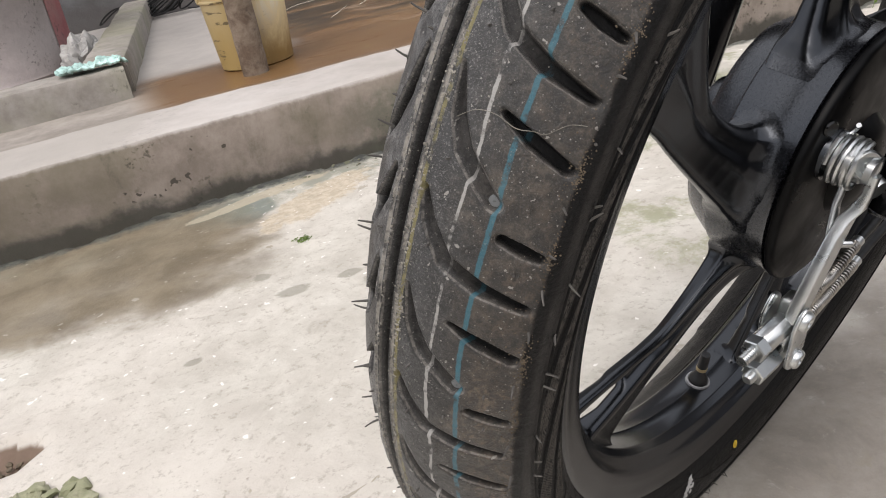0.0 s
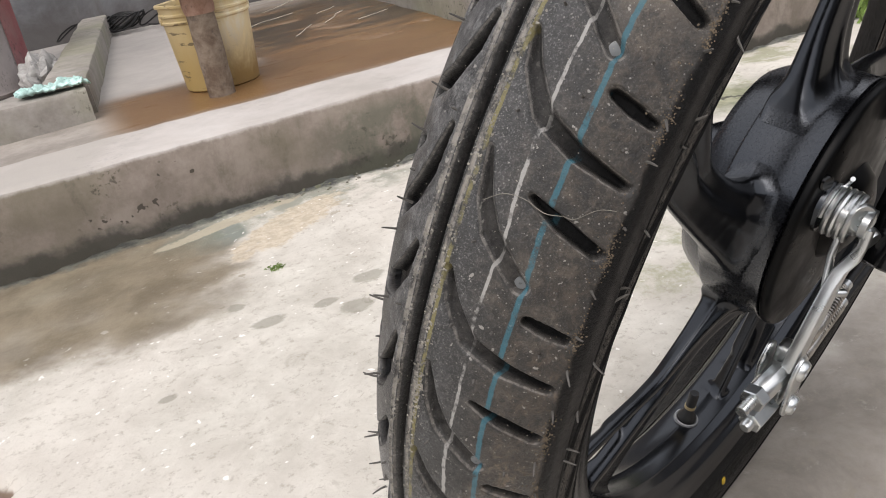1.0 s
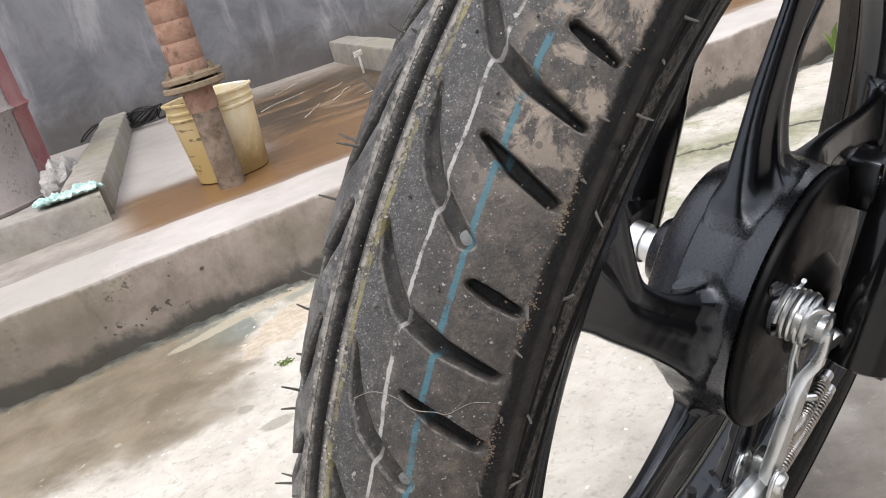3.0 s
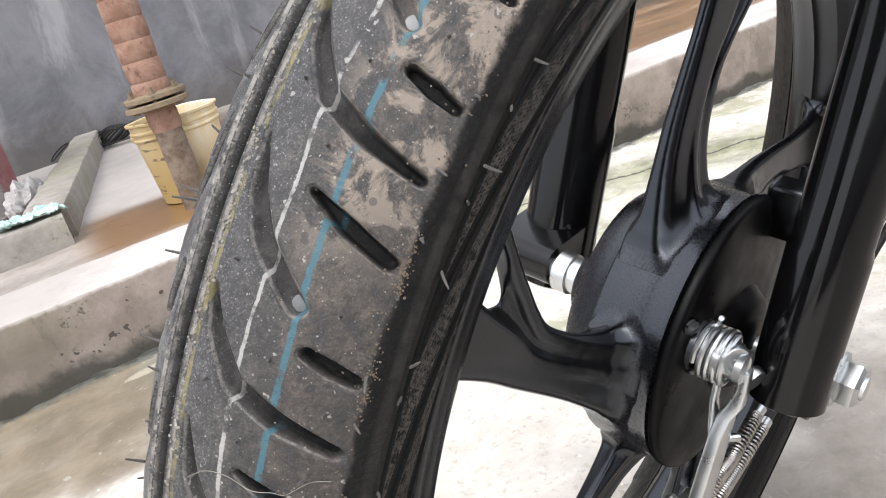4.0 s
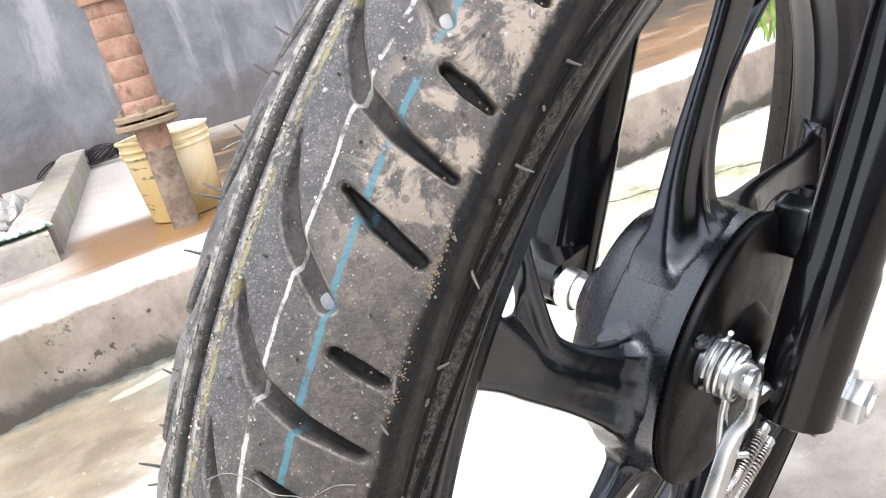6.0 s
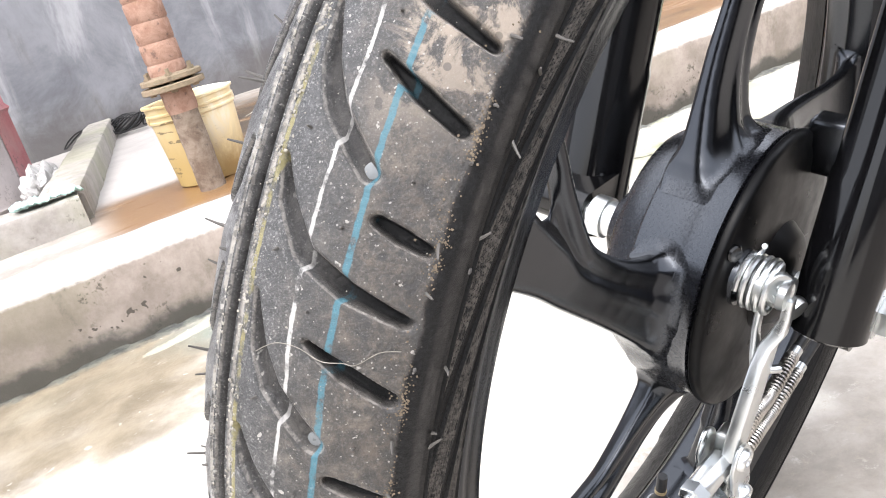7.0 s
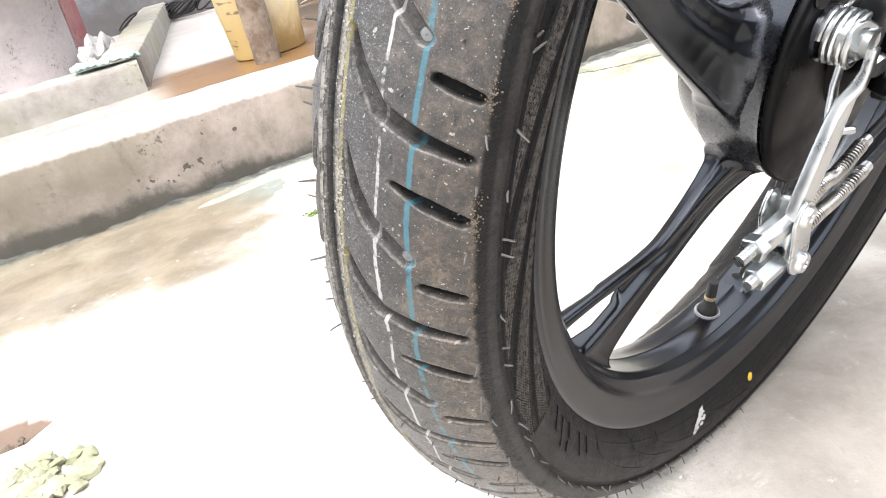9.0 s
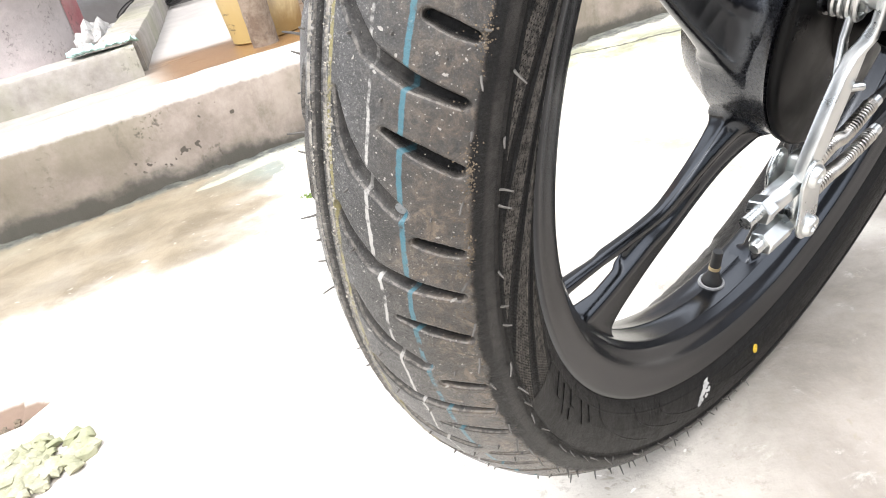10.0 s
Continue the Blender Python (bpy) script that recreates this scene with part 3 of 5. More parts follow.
def rust_material(name, a, c, k=1.0):
    m, n, l, b = material(name, a, 0.85)
    v = coords(n, l)
    f, g = tex(n, l, v, 16 * k, 7, 0.7, 0.4), tex(n, l, v, 130 * k, 5, 0.7)
    col = mix(n, l, ramp(n, l, f, 0.36, 0.62), a, c)
    col = mix(n, l, ramp(n, l, tex(n, l, v, 40 * k, 5), 0.58, 0.7, 0, 0.6), col, (0.07, 0.05, 0.04))
    l.new(col, b.inputs["Base Color"])
    bump(n, l, b, math_node(n, l, "ADD", f, g), 0.7, 0.004)
    return m


RC, BOW, BOW_FAR = 0.3017, 8.07, 11.5    # tyre crown radius, curvature across the tread on either side
RUBBER = rubber_material()
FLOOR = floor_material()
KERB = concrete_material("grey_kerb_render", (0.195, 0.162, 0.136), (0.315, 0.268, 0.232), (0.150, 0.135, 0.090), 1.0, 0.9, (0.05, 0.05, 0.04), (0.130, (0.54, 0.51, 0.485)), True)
BEAM = concrete_material("weathered_concrete", (0.22, 0.20, 0.18), (0.34, 0.315, 0.285), (0.25, 0.25, 0.17))
WALL = wall_material()
FLAKE = concrete_material("pale_mossy_flakes", (0.24, 0.235, 0.16), (0.42, 0.40, 0.30), (0.19, 0.21, 0.10), 4.0)
STONE = concrete_material("mossy_stone", (0.13, 0.12, 0.10), (0.27, 0.25, 0.21), (0.11, 0.13, 0.05), 2.0)
PLATFORM = platform_material()
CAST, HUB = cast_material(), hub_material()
GLOSS = plain("gloss_black_paint", (0.003, 0.003, 0.0034), 0.13, 0.0, 30, 0.3, 0.02)
GLOSS.node_tree.nodes["Principled BSDF"].inputs["Specular IOR Level"].default_value = 0.38
# brake panel's shade put into the material: satin black with the gloss cut
PANEL = plain("shaded_black_paint", (0.002, 0.002, 0.0023), 0.34, 0.0, 40, 0.3, 0.01)
PANEL.node_tree.nodes["Principled BSDF"].inputs["Specular IOR Level"].default_value = 0.13
BLACK = plain("black_plastic", (0.005, 0.005, 0.0055), 0.5, 0.0, 200, 0.3, 0.2)
ZINC = zinc_material()
SPRING = plain("dull_spring_steel", (0.50, 0.48, 0.45), 0.34, 1.0, 200, 0.25, 0.1)
YELLOW = plain("yellow_paint", (0.62, 0.42, 0.03), 0.5, 0.0, 300, 0.2, 0.1)
BRASS = plain("dull_brass", (0.34, 0.27, 0.16), 0.4, 0.8, 300, 0.3, 0.1)
WASHER = plain("grey_rubber_washer", (0.22, 0.22, 0.225), 0.4, 0.0, 300, 0.3, 0.2)
CHALK = plain("chalky_white_mark", (0.36, 0.36, 0.35), 0.8, 0.0, 300, 0.3, 0.2)
RUST = rust_material("rusty_iron", (0.23, 0.125, 0.085), (0.33, 0.205, 0.15), 1.6)
OLDIRON = rust_material("grey_rusted_casing", (0.120, 0.082, 0.056), (0.24, 0.190, 0.145), 1.3)
FLANGE = rust_material("mossy_iron", (0.16, 0.13, 0.08), (0.24, 0.18, 0.12))
BUCKET = bucket_material()
CLOTH = plain("faded_teal_cloth", (0.46, 0.66, 0.62), 0.9, 0.0, 90, 0.35, 0.5, 0.002)
SACK = concrete_material("grey_sacking", (0.28, 0.27, 0.26), (0.45, 0.44, 0.42), (0.20, 0.19, 0.18), 3.0)
PINK = concrete_material("worn_grey_drum_paint", (0.30, 0.26, 0.25), (0.40, 0.35, 0.34), (0.24, 0.22, 0.21), 1.2, 0.7)
DRUM_RED = concrete_material("faded_red_paint", (0.27, 0.075, 0.085), (0.36, 0.12, 0.125), (0.30, 0.20, 0.19), 1.2, 0.7)
MUD = plain("dried_mud", (0.115, 0.09, 0.062), 0.95, 0.0, 300, 0.35, 0.6)
LEAFY = plain("green_moss", (0.13, 0.20, 0.045), 0.9, 0.0, 300, 0.4, 0.6)

# ---------------------------------------------------------------- the yard
KERB_Y, KERB_TOP, KERB_BACK = 1.125, 0.135, 1.34


def deck(y):
    """Height of the washing platform."""
    return 0.107


def fbm(x, y, s=1.0, o=4):
    return noise.fractal(Vector((x * s, y * s, 0.3)), 1.0, 2.0, o)


def spaced(lo, hi, far_lo, far_hi, step):
    a = list(np.arange(lo, hi + 1e-6, step))
    out, d, q = [], step, hi
    while q < far_hi:
        d *= 1.5
        q = min(q + d, far_hi)
        out.append(q)
    pre, d, q = [], step, lo
    while q > far_lo:
        d *= 1.5
        q = max(q - d, far_lo)
        pre.append(q)
    return pre[::-1] + a + out


def floor_height(x, y):
    z = 0.0022 * fbm(x, y, 6) + 0.003 * fbm(x, y, 1.7)
    near = math.exp(-((x * x + (y - 0.02) ** 2) / 0.02))
    z *= 1 - near
    gap = y - 1.092 - 0.035 * noise.noise(Vector((x * 9, 0.5, 0.2))) - 0.012 * noise.noise(Vector((x * 41, 0.5, 0.7)))
    if gap > 0:
        z -= min(0.032, gap * 2.5)
    # the broken place with bare earth
    q = ((x + 0.610) / 0.080) ** 2 + ((y - 0.462) / 0.034) ** 2 + 0.5 * fbm(x, y, 22)
    if q < 1:
        z -= 0.026 * min(1, (1 - q) * 3.0)
    # a flaked place beside it
    q = ((x + 0.535) / 0.055) ** 2 + ((y - 0.340) / 0.042) ** 2 + 0.8 * fbm(x + 3, y, 26)
    if q < 1:
        z += -0.003 + 0.006 * fbm(x, y, 60)
    return z


def build_floor():
    xs, ys = spaced(-1.3, 1.3, -300, 300, 0.0125), spaced(-0.2, 1.14, -300, 300, 0.0125)
    verts = [(x, y, floor_height(x, y) if abs(x) < 8 and y < 1.2 and y > -3 else (0.0 if y < 1.2 else -0.02)) for y in ys for x in xs]
    w = len(xs)
    faces = [(j * w + i, j * w + i + 1, (j + 1) * w + i + 1, (j + 1) * w + i) for j in range(len(ys) - 1) for i in range(w - 1)]
    me = bpy.data.meshes.new("ground")
    me.from_pydata(verts, [], faces)
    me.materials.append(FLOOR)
    for p in me.polygons:
        p.use_smooth = True
    tagged(new("ground", me), "worn pale concrete yard floor with damp brown and mossy stains", "floor", kind="structure")


def worn_block(x0, x1, y0, y1, z0, z1, step=0.03, rough=0.004, top=None, round_=0.012, seed=0.0):
    """A long cast block with rounded, uneven edges; top(y) may give a sloping top."""
    prof = []
    c = round_
    for y, z in ((y0, z0), (y0, z0 + (z1 - z0) * 0.5), (y0, z1 - c), (y0 + c * 0.3, z1 - c * 0.3), (y0 + c, z1),
                 ((y0 + y1) / 2, z1), (y1 - c, z1), (y1 - c * 0.3, z1 - c * 0.3), (y1, z1 - c), (y1, z0)):
        prof.append((y, z))
    dense = []
    for a, b2 in zip(prof, prof[1:]):
        k = max(1, int(math.dist(a, b2) / step))
        dense += [(a[0] + (b2[0] - a[0]) * i / k, a[1] + (b2[1] - a[1]) * i / k) for i in range(k)]
    dense.append(prof[-1])
    secs = []
    k = max(2, int((x1 - x0) / step))
    for i in range(k + 1):
        x = x0 + (x1 - x0) * i / k
        sec = []
        for y, z in dense:
            d = Vector((0, noise.noise(Vector((x * 7 + seed, y * 9, z * 9))), noise.noise(Vector((x * 6, y * 8 + 5 + seed, z * 8)))))
            d += 0.5 * Vector((0, noise.noise(Vector((x * 31, y * 33 + seed, z * 33))), noise.noise(Vector((x * 29 + seed, y * 31, z * 31 + 7)))))
            zz = z + (top(y) if top else 0)
            sec.append((x, y + rough * d.y, zz + (rough * d.z if z > z0 + 1e-6 else 0)))
        secs.append(sec)
    return loft(secs)


def build_yard():
    build_floor()
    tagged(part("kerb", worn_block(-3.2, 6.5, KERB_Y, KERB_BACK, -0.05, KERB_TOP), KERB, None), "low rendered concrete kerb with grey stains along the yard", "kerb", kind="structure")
    bm = worn_block(-3.2, 6.5, KERB_BACK - 0.02, 3.70, -0.15, 0.0, step=0.09, rough=0.004, top=deck)
    tagged(part("platform", bm, PLATFORM, None), "wet washing platform stained rust brown behind the kerb", "platform", kind="structure")
    tagged(part("back_wall", worn_block(-3.2, 6.5, 3.60, 3.85, 0.0, 2.6, step=0.12, rough=0.006), WALL, None), "tall bluish grey plastered yard wall with damp streaks", "wall", kind="structure")

    # added out of view: two plain walls that dim what the black paint reflects
    tagged(part("added_rear_wall", worn_block(-3.2, 6.5, -2.65, -2.40, -0.05, 1.05, step=0.25, rough=0.006), WALL, None), "unseen grey plastered wall added behind the viewer to dim reflections", "wall", kind="structure")
    tagged(part("added_side_wall", worn_block(3.2, 3.45, -2.40, 1.12, -0.05, 1.6, step=0.25, rough=0.006), WALL, None), "unseen grey plastered wall added at the side to dim reflections", "wall", kind="structure")


build_yard()
# ---------------------------------------------------------------- the motorcycle's front end
# axes of the wheel: x to the front of the wheel, y along the axle towards the brake side, z up in the wheel's plane
E1, AX, E2 = Vector((-0.94606, -0.32400, 0.0)), Vector((0.31019, -0.90574, -0.28882)), Vector((0.09358, -0.27324, 0.95738))
HUB_AT = Vector((0.0, 0.0, 0.28986))
WHEEL = Matrix.Translation(HUB_AT) @ Matrix((E1, AX, E2)).transposed().to_4x4()
CROWN_Y = 0.0022
PITCH, TH0 = radians(14.87), radians(47.15)


def seg_dist(py, pk, a, b):
    """Distance in metres from points (y, k) to the segment a-b, and the place along it."""
    s = PITCH * 0.288
    ax_, ak = a[0], a[1] * s
    bx, bk = b[0] - ax_, b[1] * s - ak
    qx, qk = py - ax_, pk * s - ak
    t = np.clip((qx * bx + qk * bk) / (bx * bx + bk * bk), 0, 1)
    return np.hypot(qx - t * bx, qk - t * bk), t


GROOVES = (  # (width of the wall, (y, pitch share, half width in m, depth in m) along the groove)
    (0.0024, ((0.0088, 0.235, 0.0010, 0.0040), (0.0125, 0.43, 0.0028, 0.0034), (0.0175, 0.56, 0.0033, 0.0030), (0.0302, 0.735, 0.0030, 0.0026))),
    (0.0022, ((0.0082, -0.235, 0.0012, 0.0042), (0.0120, -0.10, 0.0028, 0.0032), (0.0200, 0.055, 0.0032, 0.0028), (0.0320, 0.140, 0.0031, 0.0042), (0.0450, 0.200, 0.0021, 0.0050))),
    (0.0015, ((0.0256, 0.362, 0.0012, 0.0052), (0.0355, 0.435, 0.0026, 0.0052), (0.0450, 0.500, 0.0023, 0.0050))),
    (0.0015, ((0.0350, 0.880, 0.0019, 0.0048), (0.0405, 0.908, 0.0024, 0.0048), (0.0456, 0.930, 0.0019, 0.0048))),
)


def tread_depth(y, th):
    """How deep the tread is cut at the place y across and th round the tyre."""
    k = (th - TH0) / PITCH
    k = k - np.floor(k)
    side = np.abs(y + 0.0007)
    far = y < -0.0007
    out = 0.0055 * np.clip(1.35 - np.abs(y + 0.0007) / 0.0022 * 0.9, 0, 1)
    out = np.maximum(out, 0.0007 * (np.abs(side - 0.0047) < 0.0009))
    for wall, pts in GROOVES:
        for shift in (-1, 0, 1):
            for a, b in zip(pts, pts[1:]):
                d, t = seg_dist(side, k + shift, a, b)
                hw = (a[2] + (b[2] - a[2]) * t) * np.where(far, 1.25, 1.0)
                deep = np.where(far, 0.0058, a[3] + (b[3] - a[3]) * t)
                cut = np.clip((hw + 0.0005 - d) / np.where(far, 0.0012, wall), 0, 1)
                out = np.maximum(out, deep * cut * cut * (3 - 2 * cut))
    return out


def tread_r(y):
    """Radius of the tread's surface at the place y across it."""
    return RC - np.where(y > CROWN_Y, BOW, BOW_FAR) * np.abs(y - CROWN_Y) ** 1.9


def sag(y, th):
    """How much the loaded tyre bellies out towards its foot."""
    a, b = np.clip((th - radians(112)) / radians(53), 0, 1), np.clip((0.0478 - y) / 0.0198, 0, 1)
    return 0.0045 * (a * a * (3 - 2 * a)) * (b * b * (3 - 2 * b))


def tyre_profile(sign=1):
    """(y, r) pairs from the middle of the tread to the bead, finely on the tread."""
    pts = [(y, tread_r(sign * y)) for y in np.linspace(0, 0.0478 if sign > 0 else 0.0385, 86)]
    if sign < 0:
        e = pts[-1][1]
        return pts + [(0.0398, e - 0.003), (0.0405, e - 0.006), (0.0406, 0.2680), (0.0400, 0.2640), (0.0380, 0.2590), (0.0330, 0.2530), (0.0260, 0.2450), (0.0190, 0.2390), (0.0165, 0.2350)]
    drop = tread_r(0.0478) - pts[-1][1]
    side = [(0.0492, 0.2724), (0.0503, 0.2702), (0.0508, 0.2676), (0.0509, 0.2656), (0.0497, 0.2648), (0.0497, 0.2638), (0.0503, 0.2630), (0.0503, 0.2610), (0.0500, 0.2580), (0.0494, 0.2545), (0.0485, 0.2515),
            (0.0480, 0.2506), (0.0468, 0.2478), (0.0455, 0.2454), (0.0442, 0.2434), (0.0428, 0.2418), (0.0415, 0.2405), (0.0395, 0.2390), (0.0375, 0.2350)]
    side = [(y, r + 0.0045 * (r - 0.2405) / 0.0319 * (r > 0.2405)) for y, r in side]
    side = [(y, r - drop * max(0.0, 1 - k / 5)) for k, (y, r) in enumerate(side)]
    # the flank is cut finely enough to carry its moulded ribs
    fine = [(float(np.interp(-r, [-q[1] for q in side[4:]], [q[0] for q in side[4:]])), float(r)) for r in np.linspace(0.2690, 0.2438, 76)]
    return pts + side[:4] + fine + side[-4:]


def build_tyre(parent):
    prof = np.array([(-y, r) for y, r in tyre_profile(-1)[:0:-1]] + tyre_profile(1))
    fine = np.arange(radians(18), radians(170), 0.00064 / 0.29)
    coarse = np.linspace(radians(170), radians(378), 420)[:-1]
    th = np.concatenate([fine, coarse])
    Y, T = np.meshgrid(prof[:, 0], th)
    R = np.repeat(prof[None, :, 1], len(th), 0)
    R = R + np.where(T < radians(200), sag(Y, T), 0) * np.clip((R - 0.245) / 0.02, 0, 1)
    on = (Y < 0.0478) & (Y > -0.0385) & (R > 0.262)
    slope = np.clip(np.abs(Y) / 0.066, 0, 0.85)
    cut = np.where(on, tread_depth(Y, T), 0)
    R = R - cut * np.sqrt(1 - slope ** 2)
    Yc = Y - np.sign(Y) * cut * slope
    # fine ribs moulded into the flank, in slanting fields with a raised border
    w = (R - 0.052 * T) / (0.052 * PITCH)
    w = w - np.floor(w)
    flank = (Y > 0.0435) & (R < 0.2673) & (R > 0.2447)
    lines = w * 9.5 - np.floor(w * 9.5)
    cut = np.where((w < 0.70), 0.0012 * (lines < 0.45), np.where(w < 0.76, -0.0006, 0.0004))
    cut = np.where((R > 0.2664) | (R < 0.2454), -0.0006, cut * (T < radians(112)))
    Yc = Yc - np.sign(Y) * cut * flank
    V = np.stack([R * np.sin(T), Yc, R * np.cos(T)], -1).reshape(-1, 3)
    # the tyre is pressed flat where it stands
    up = np.array((E1.z, AX.z, E2.z))
    h = V @ up + HUB_AT.z
    V = V + np.outer(np.clip(0.0015 - h, 0, 0.02), up)
    n, m = len(th), len(prof)
    i, j = np.meshgrid(np.arange(n), np.arange(m - 1), indexing="ij")
    a, b = i * m + j, ((i + 1) % n) * m + j
    F = np.stack([a, b, b + 1, a + 1], -1).reshape(-1, 4)
    me = bpy.data.meshes.new("tyre")
    me.vertices.add(len(V))
    me.vertices.foreach_set("co", V.ravel())
    me.loops.add(F.size)
    me.loops.foreach_set("vertex_index", F.ravel())
    me.polygons.add(len(F))
    me.polygons.foreach_set("loop_start", np.arange(0, F.size, 4))
    me.polygons.foreach_set("use_smooth", np.ones(len(F), bool))
    me.update(calc_edges=True)
    me.validate()
    me.materials.append(RUBBER)
    ob = new("tyre", me)
    ob.parent = parent
    return tagged(ob, "dusty black rubber tyre with slanting tread grooves and paint lines")


def spline(pts, steps=6):
    out = []
    for i in range(len(pts) - 1):
        p0, p1, p2, p3 = (Vector(pts[k]) for k in (max(i - 1, 0), i, i + 1, min(i + 2, len(pts) - 1)))
        for s in range(steps):
            t = s / steps
            out.append(tuple(0.5 * ((2 * p1) + (p2 - p0) * t + (2 * p0 - 5 * p1 + 4 * p2 - p3) * t * t + (3 * p1 - p0 - 3 * p2 + p3) * t ** 3)))
    return out + [tuple(pts[-1])]


# a spoke's edges, (radius, offset from its middle line): outer edges, inner edges, crest of the broad bar
BAR_A = spline(((0.060, 0.0010), (0.078, 0.0045), (0.095, 0.0060), (0.115, 0.0042), (0.134, -0.0003), (0.147, -0.0080), (0.160, -0.0185), (0.171, -0.0280), (0.190, -0.0445), (0.203, -0.0560), (0.2135, -0.0680)))
IN_A = spline(((0.060, 0.0130), (0.095, 0.0165), (0.115, 0.0160), (0.134, 0.0125), (0.147, 0.0045), (0.160, -0.0060), (0.170, -0.0140), (0.181, -0.0240), (0.195, -0.0355), (0.205, -0.0425), (0.2135, -0.0440)))
CREST = spline(((0.060, 0.0300), (0.090, 0.0265), (0.118, 0.0225), (0.140, 0.0175), (0.155, 0.0100), (0.170, 0.0045), (0.185, -0.0010), (0.195, -0.0050), (0.205, -0.0100), (0.2135, -0.0160)))
BAR_B = spline(((0.060, 0.0520), (0.075, 0.0480), (0.090, 0.0445), (0.112, 0.0400), (0.140, 0.0345), (0.165, 0.0292), (0.190, 0.0265), (0.203, 0.0275), (0.2135, 0.0330)))


def smin(a, b, k):
    """Smooth union of two distance fields."""
    h = np.clip(0.5 + 0.5 * (b - a) / k, 0, 1)
    return b + (a - b) * h - k * h * (1 - h)


def smax(a, b, k):
    return -smin(-a, -b, k)


def table(pts, r):
    return np.interp(r, [p[0] for p in pts], [p[1] for p in pts])


def hub_field(q, y, r):
    return smax(np.hypot(q, r) - 0.0744, np.abs(y - 0.0250) - 0.0178, 0.002)


def rim_field(q, y, r):
    return smax(0.2126 - np.hypot(q, r), np.abs(y - 0.0050) - 0.0165, 0.003)


def spoke_field(q, y, r):
    """Distance field of one forked spoke pointing up the z axis, flowing into the hub and the rim."""
    qa, qi, qc, qb = table(BAR_A, r), table(IN_A, r), table(CREST, r) - 0.0030, table(BAR_B, r)
    qa = qa + 0.0015 + 0.70 * (0.0175 - y).clip(0)
    up = np.interp(r, (0.060, 0.070, 0.078, 0.086, 0.096, 0.108, 0.125, 0.150), (0.0140, 0.0105, 0.0075, 0.0048, 0.0026, 0.0012, 0.0004, 0.0))
    low = np.interp(r, (0.07, 0.110, 0.150, 0.195, 0.2135), (0.0080, 0.0070, 0.0085, 0.0080, 0.0030))
    top_a = 0.0180 + up * 0.9 - np.interp(r, (0.125, 0.165), (0.0, 0.0010)) - 0.0016 * ((q - qi) / 0.010) ** 2
    foot = np.interp(r, (0.07, 0.155, 0.185, 0.2135), (0.0080, 0.0085, 0.0060, 0.0015))
    bar_a = smax(smax((qa - q) * 0.85, q - qi, 0.0020), smax(foot - y, y - top_a, 0.002), 0.0055)
    share = np.clip((q - qc) / (qb - qc + 1e-6), 0, 1)
    top_b = 0.0192 + up - share * (0.0034 + up * 0.40)
    bar_b = smax(smax(qc - q, q - qb, 0.002), smax(low - y, y - top_b, 0.002), 0.0055)
    end = 0.174 - 0.005 * (1 - np.clip((2 * q - qi - qc) / (qc - qi + 1e-4), -1, 1) ** 2)
    floor_ = np.interp(r, (0.070, 0.080, 0.090, 0.100, 0.112, 0.130, 0.160), (0.0285, 0.0245, 0.0212, 0.0185, 0.0160, 0.0132, 0.0115))
    web = smax(smax(qi - 0.003 - q, q - qc - 0.003, 0.001), smax(smax(0.0090 - y, y - floor_, 0.002), r - end, 0.003), 0.002)
    out = smin(smin(bar_a, bar_b, 0.0040), web, 0.0060)
    out = smin(out, hub_field(q, y, r), 0.0100)
    return smin(out, rim_field(q, y, r), 0.0070)


def net(field, lo, hi, h):
    """Skins the zero level of a distance field over a box: points and quads."""
    axes = [np.arange(a, b + h, h) for a, b in zip(lo, hi)]
    F = field(*np.meshgrid(*axes, indexing="ij"))
    n = np.array(F.shape)
    total, count = np.zeros((*(n - 1), 3)), np.zeros(n - 1)
    for axis in range(3):
        for da in (0, 1):
            for db in (0, 1):
                o = [0, 0, 0]
                o[(axis + 1) % 3], o[(axis + 2) % 3] = da, db
                p = list(o)
                p[axis] = 1
                fa = F[tuple(slice(o[i], o[i] + n[i] - 1) for i in range(3))]
                fb = F[tuple(slice(p[i], p[i] + n[i] - 1) for i in range(3))]
                cross = (fa < 0) != (fb < 0)
                at = np.where(cross, fa / np.where(cross, fa - fb, 1), 0)
                count += cross
                for i in range(3):
                    total[..., i] += cross * (o[i] + (at if i == axis else 0))
    live = count > 0
    index = np.full(live.shape, -1)
    index[live] = np.arange(live.sum())
    V = np.array(lo) + h * (np.argwhere(live) + total[live] / count[live][:, None])
    quads = []
    for axis in range(3):
        b, c = (axis + 1) % 3, (axis + 2) % 3
        fa, fb = np.moveaxis(F, (axis, b, c), (0, 1, 2))[:-1, 1:-1, 1:-1], np.moveaxis(F, (axis, b, c), (0, 1, 2))[1:, 1:-1, 1:-1]
        I = np.moveaxis(index, (axis, b, c), (0, 1, 2))
        q = np.stack([I[:, :-1, :-1], I[:, 1:, :-1], I[:, 1:, 1:], I[:, :-1, 1:]], -1)
        quads += [q[(fa < 0) & (fb >= 0)], q[(fa >= 0) & (fb < 0)][:, ::-1]]
    e = 1e-4
    for _ in range(3):
        f = field(*V.T)
        g = np.stack([field(*(V + e * np.eye(3)[i]).T) - f for i in range(3)], -1) / e
        V = V - np.clip(f / (g ** 2).sum(-1).clip(0.2), -h / 2, h / 2)[:, None] * g
    return V, np.concatenate(quads)


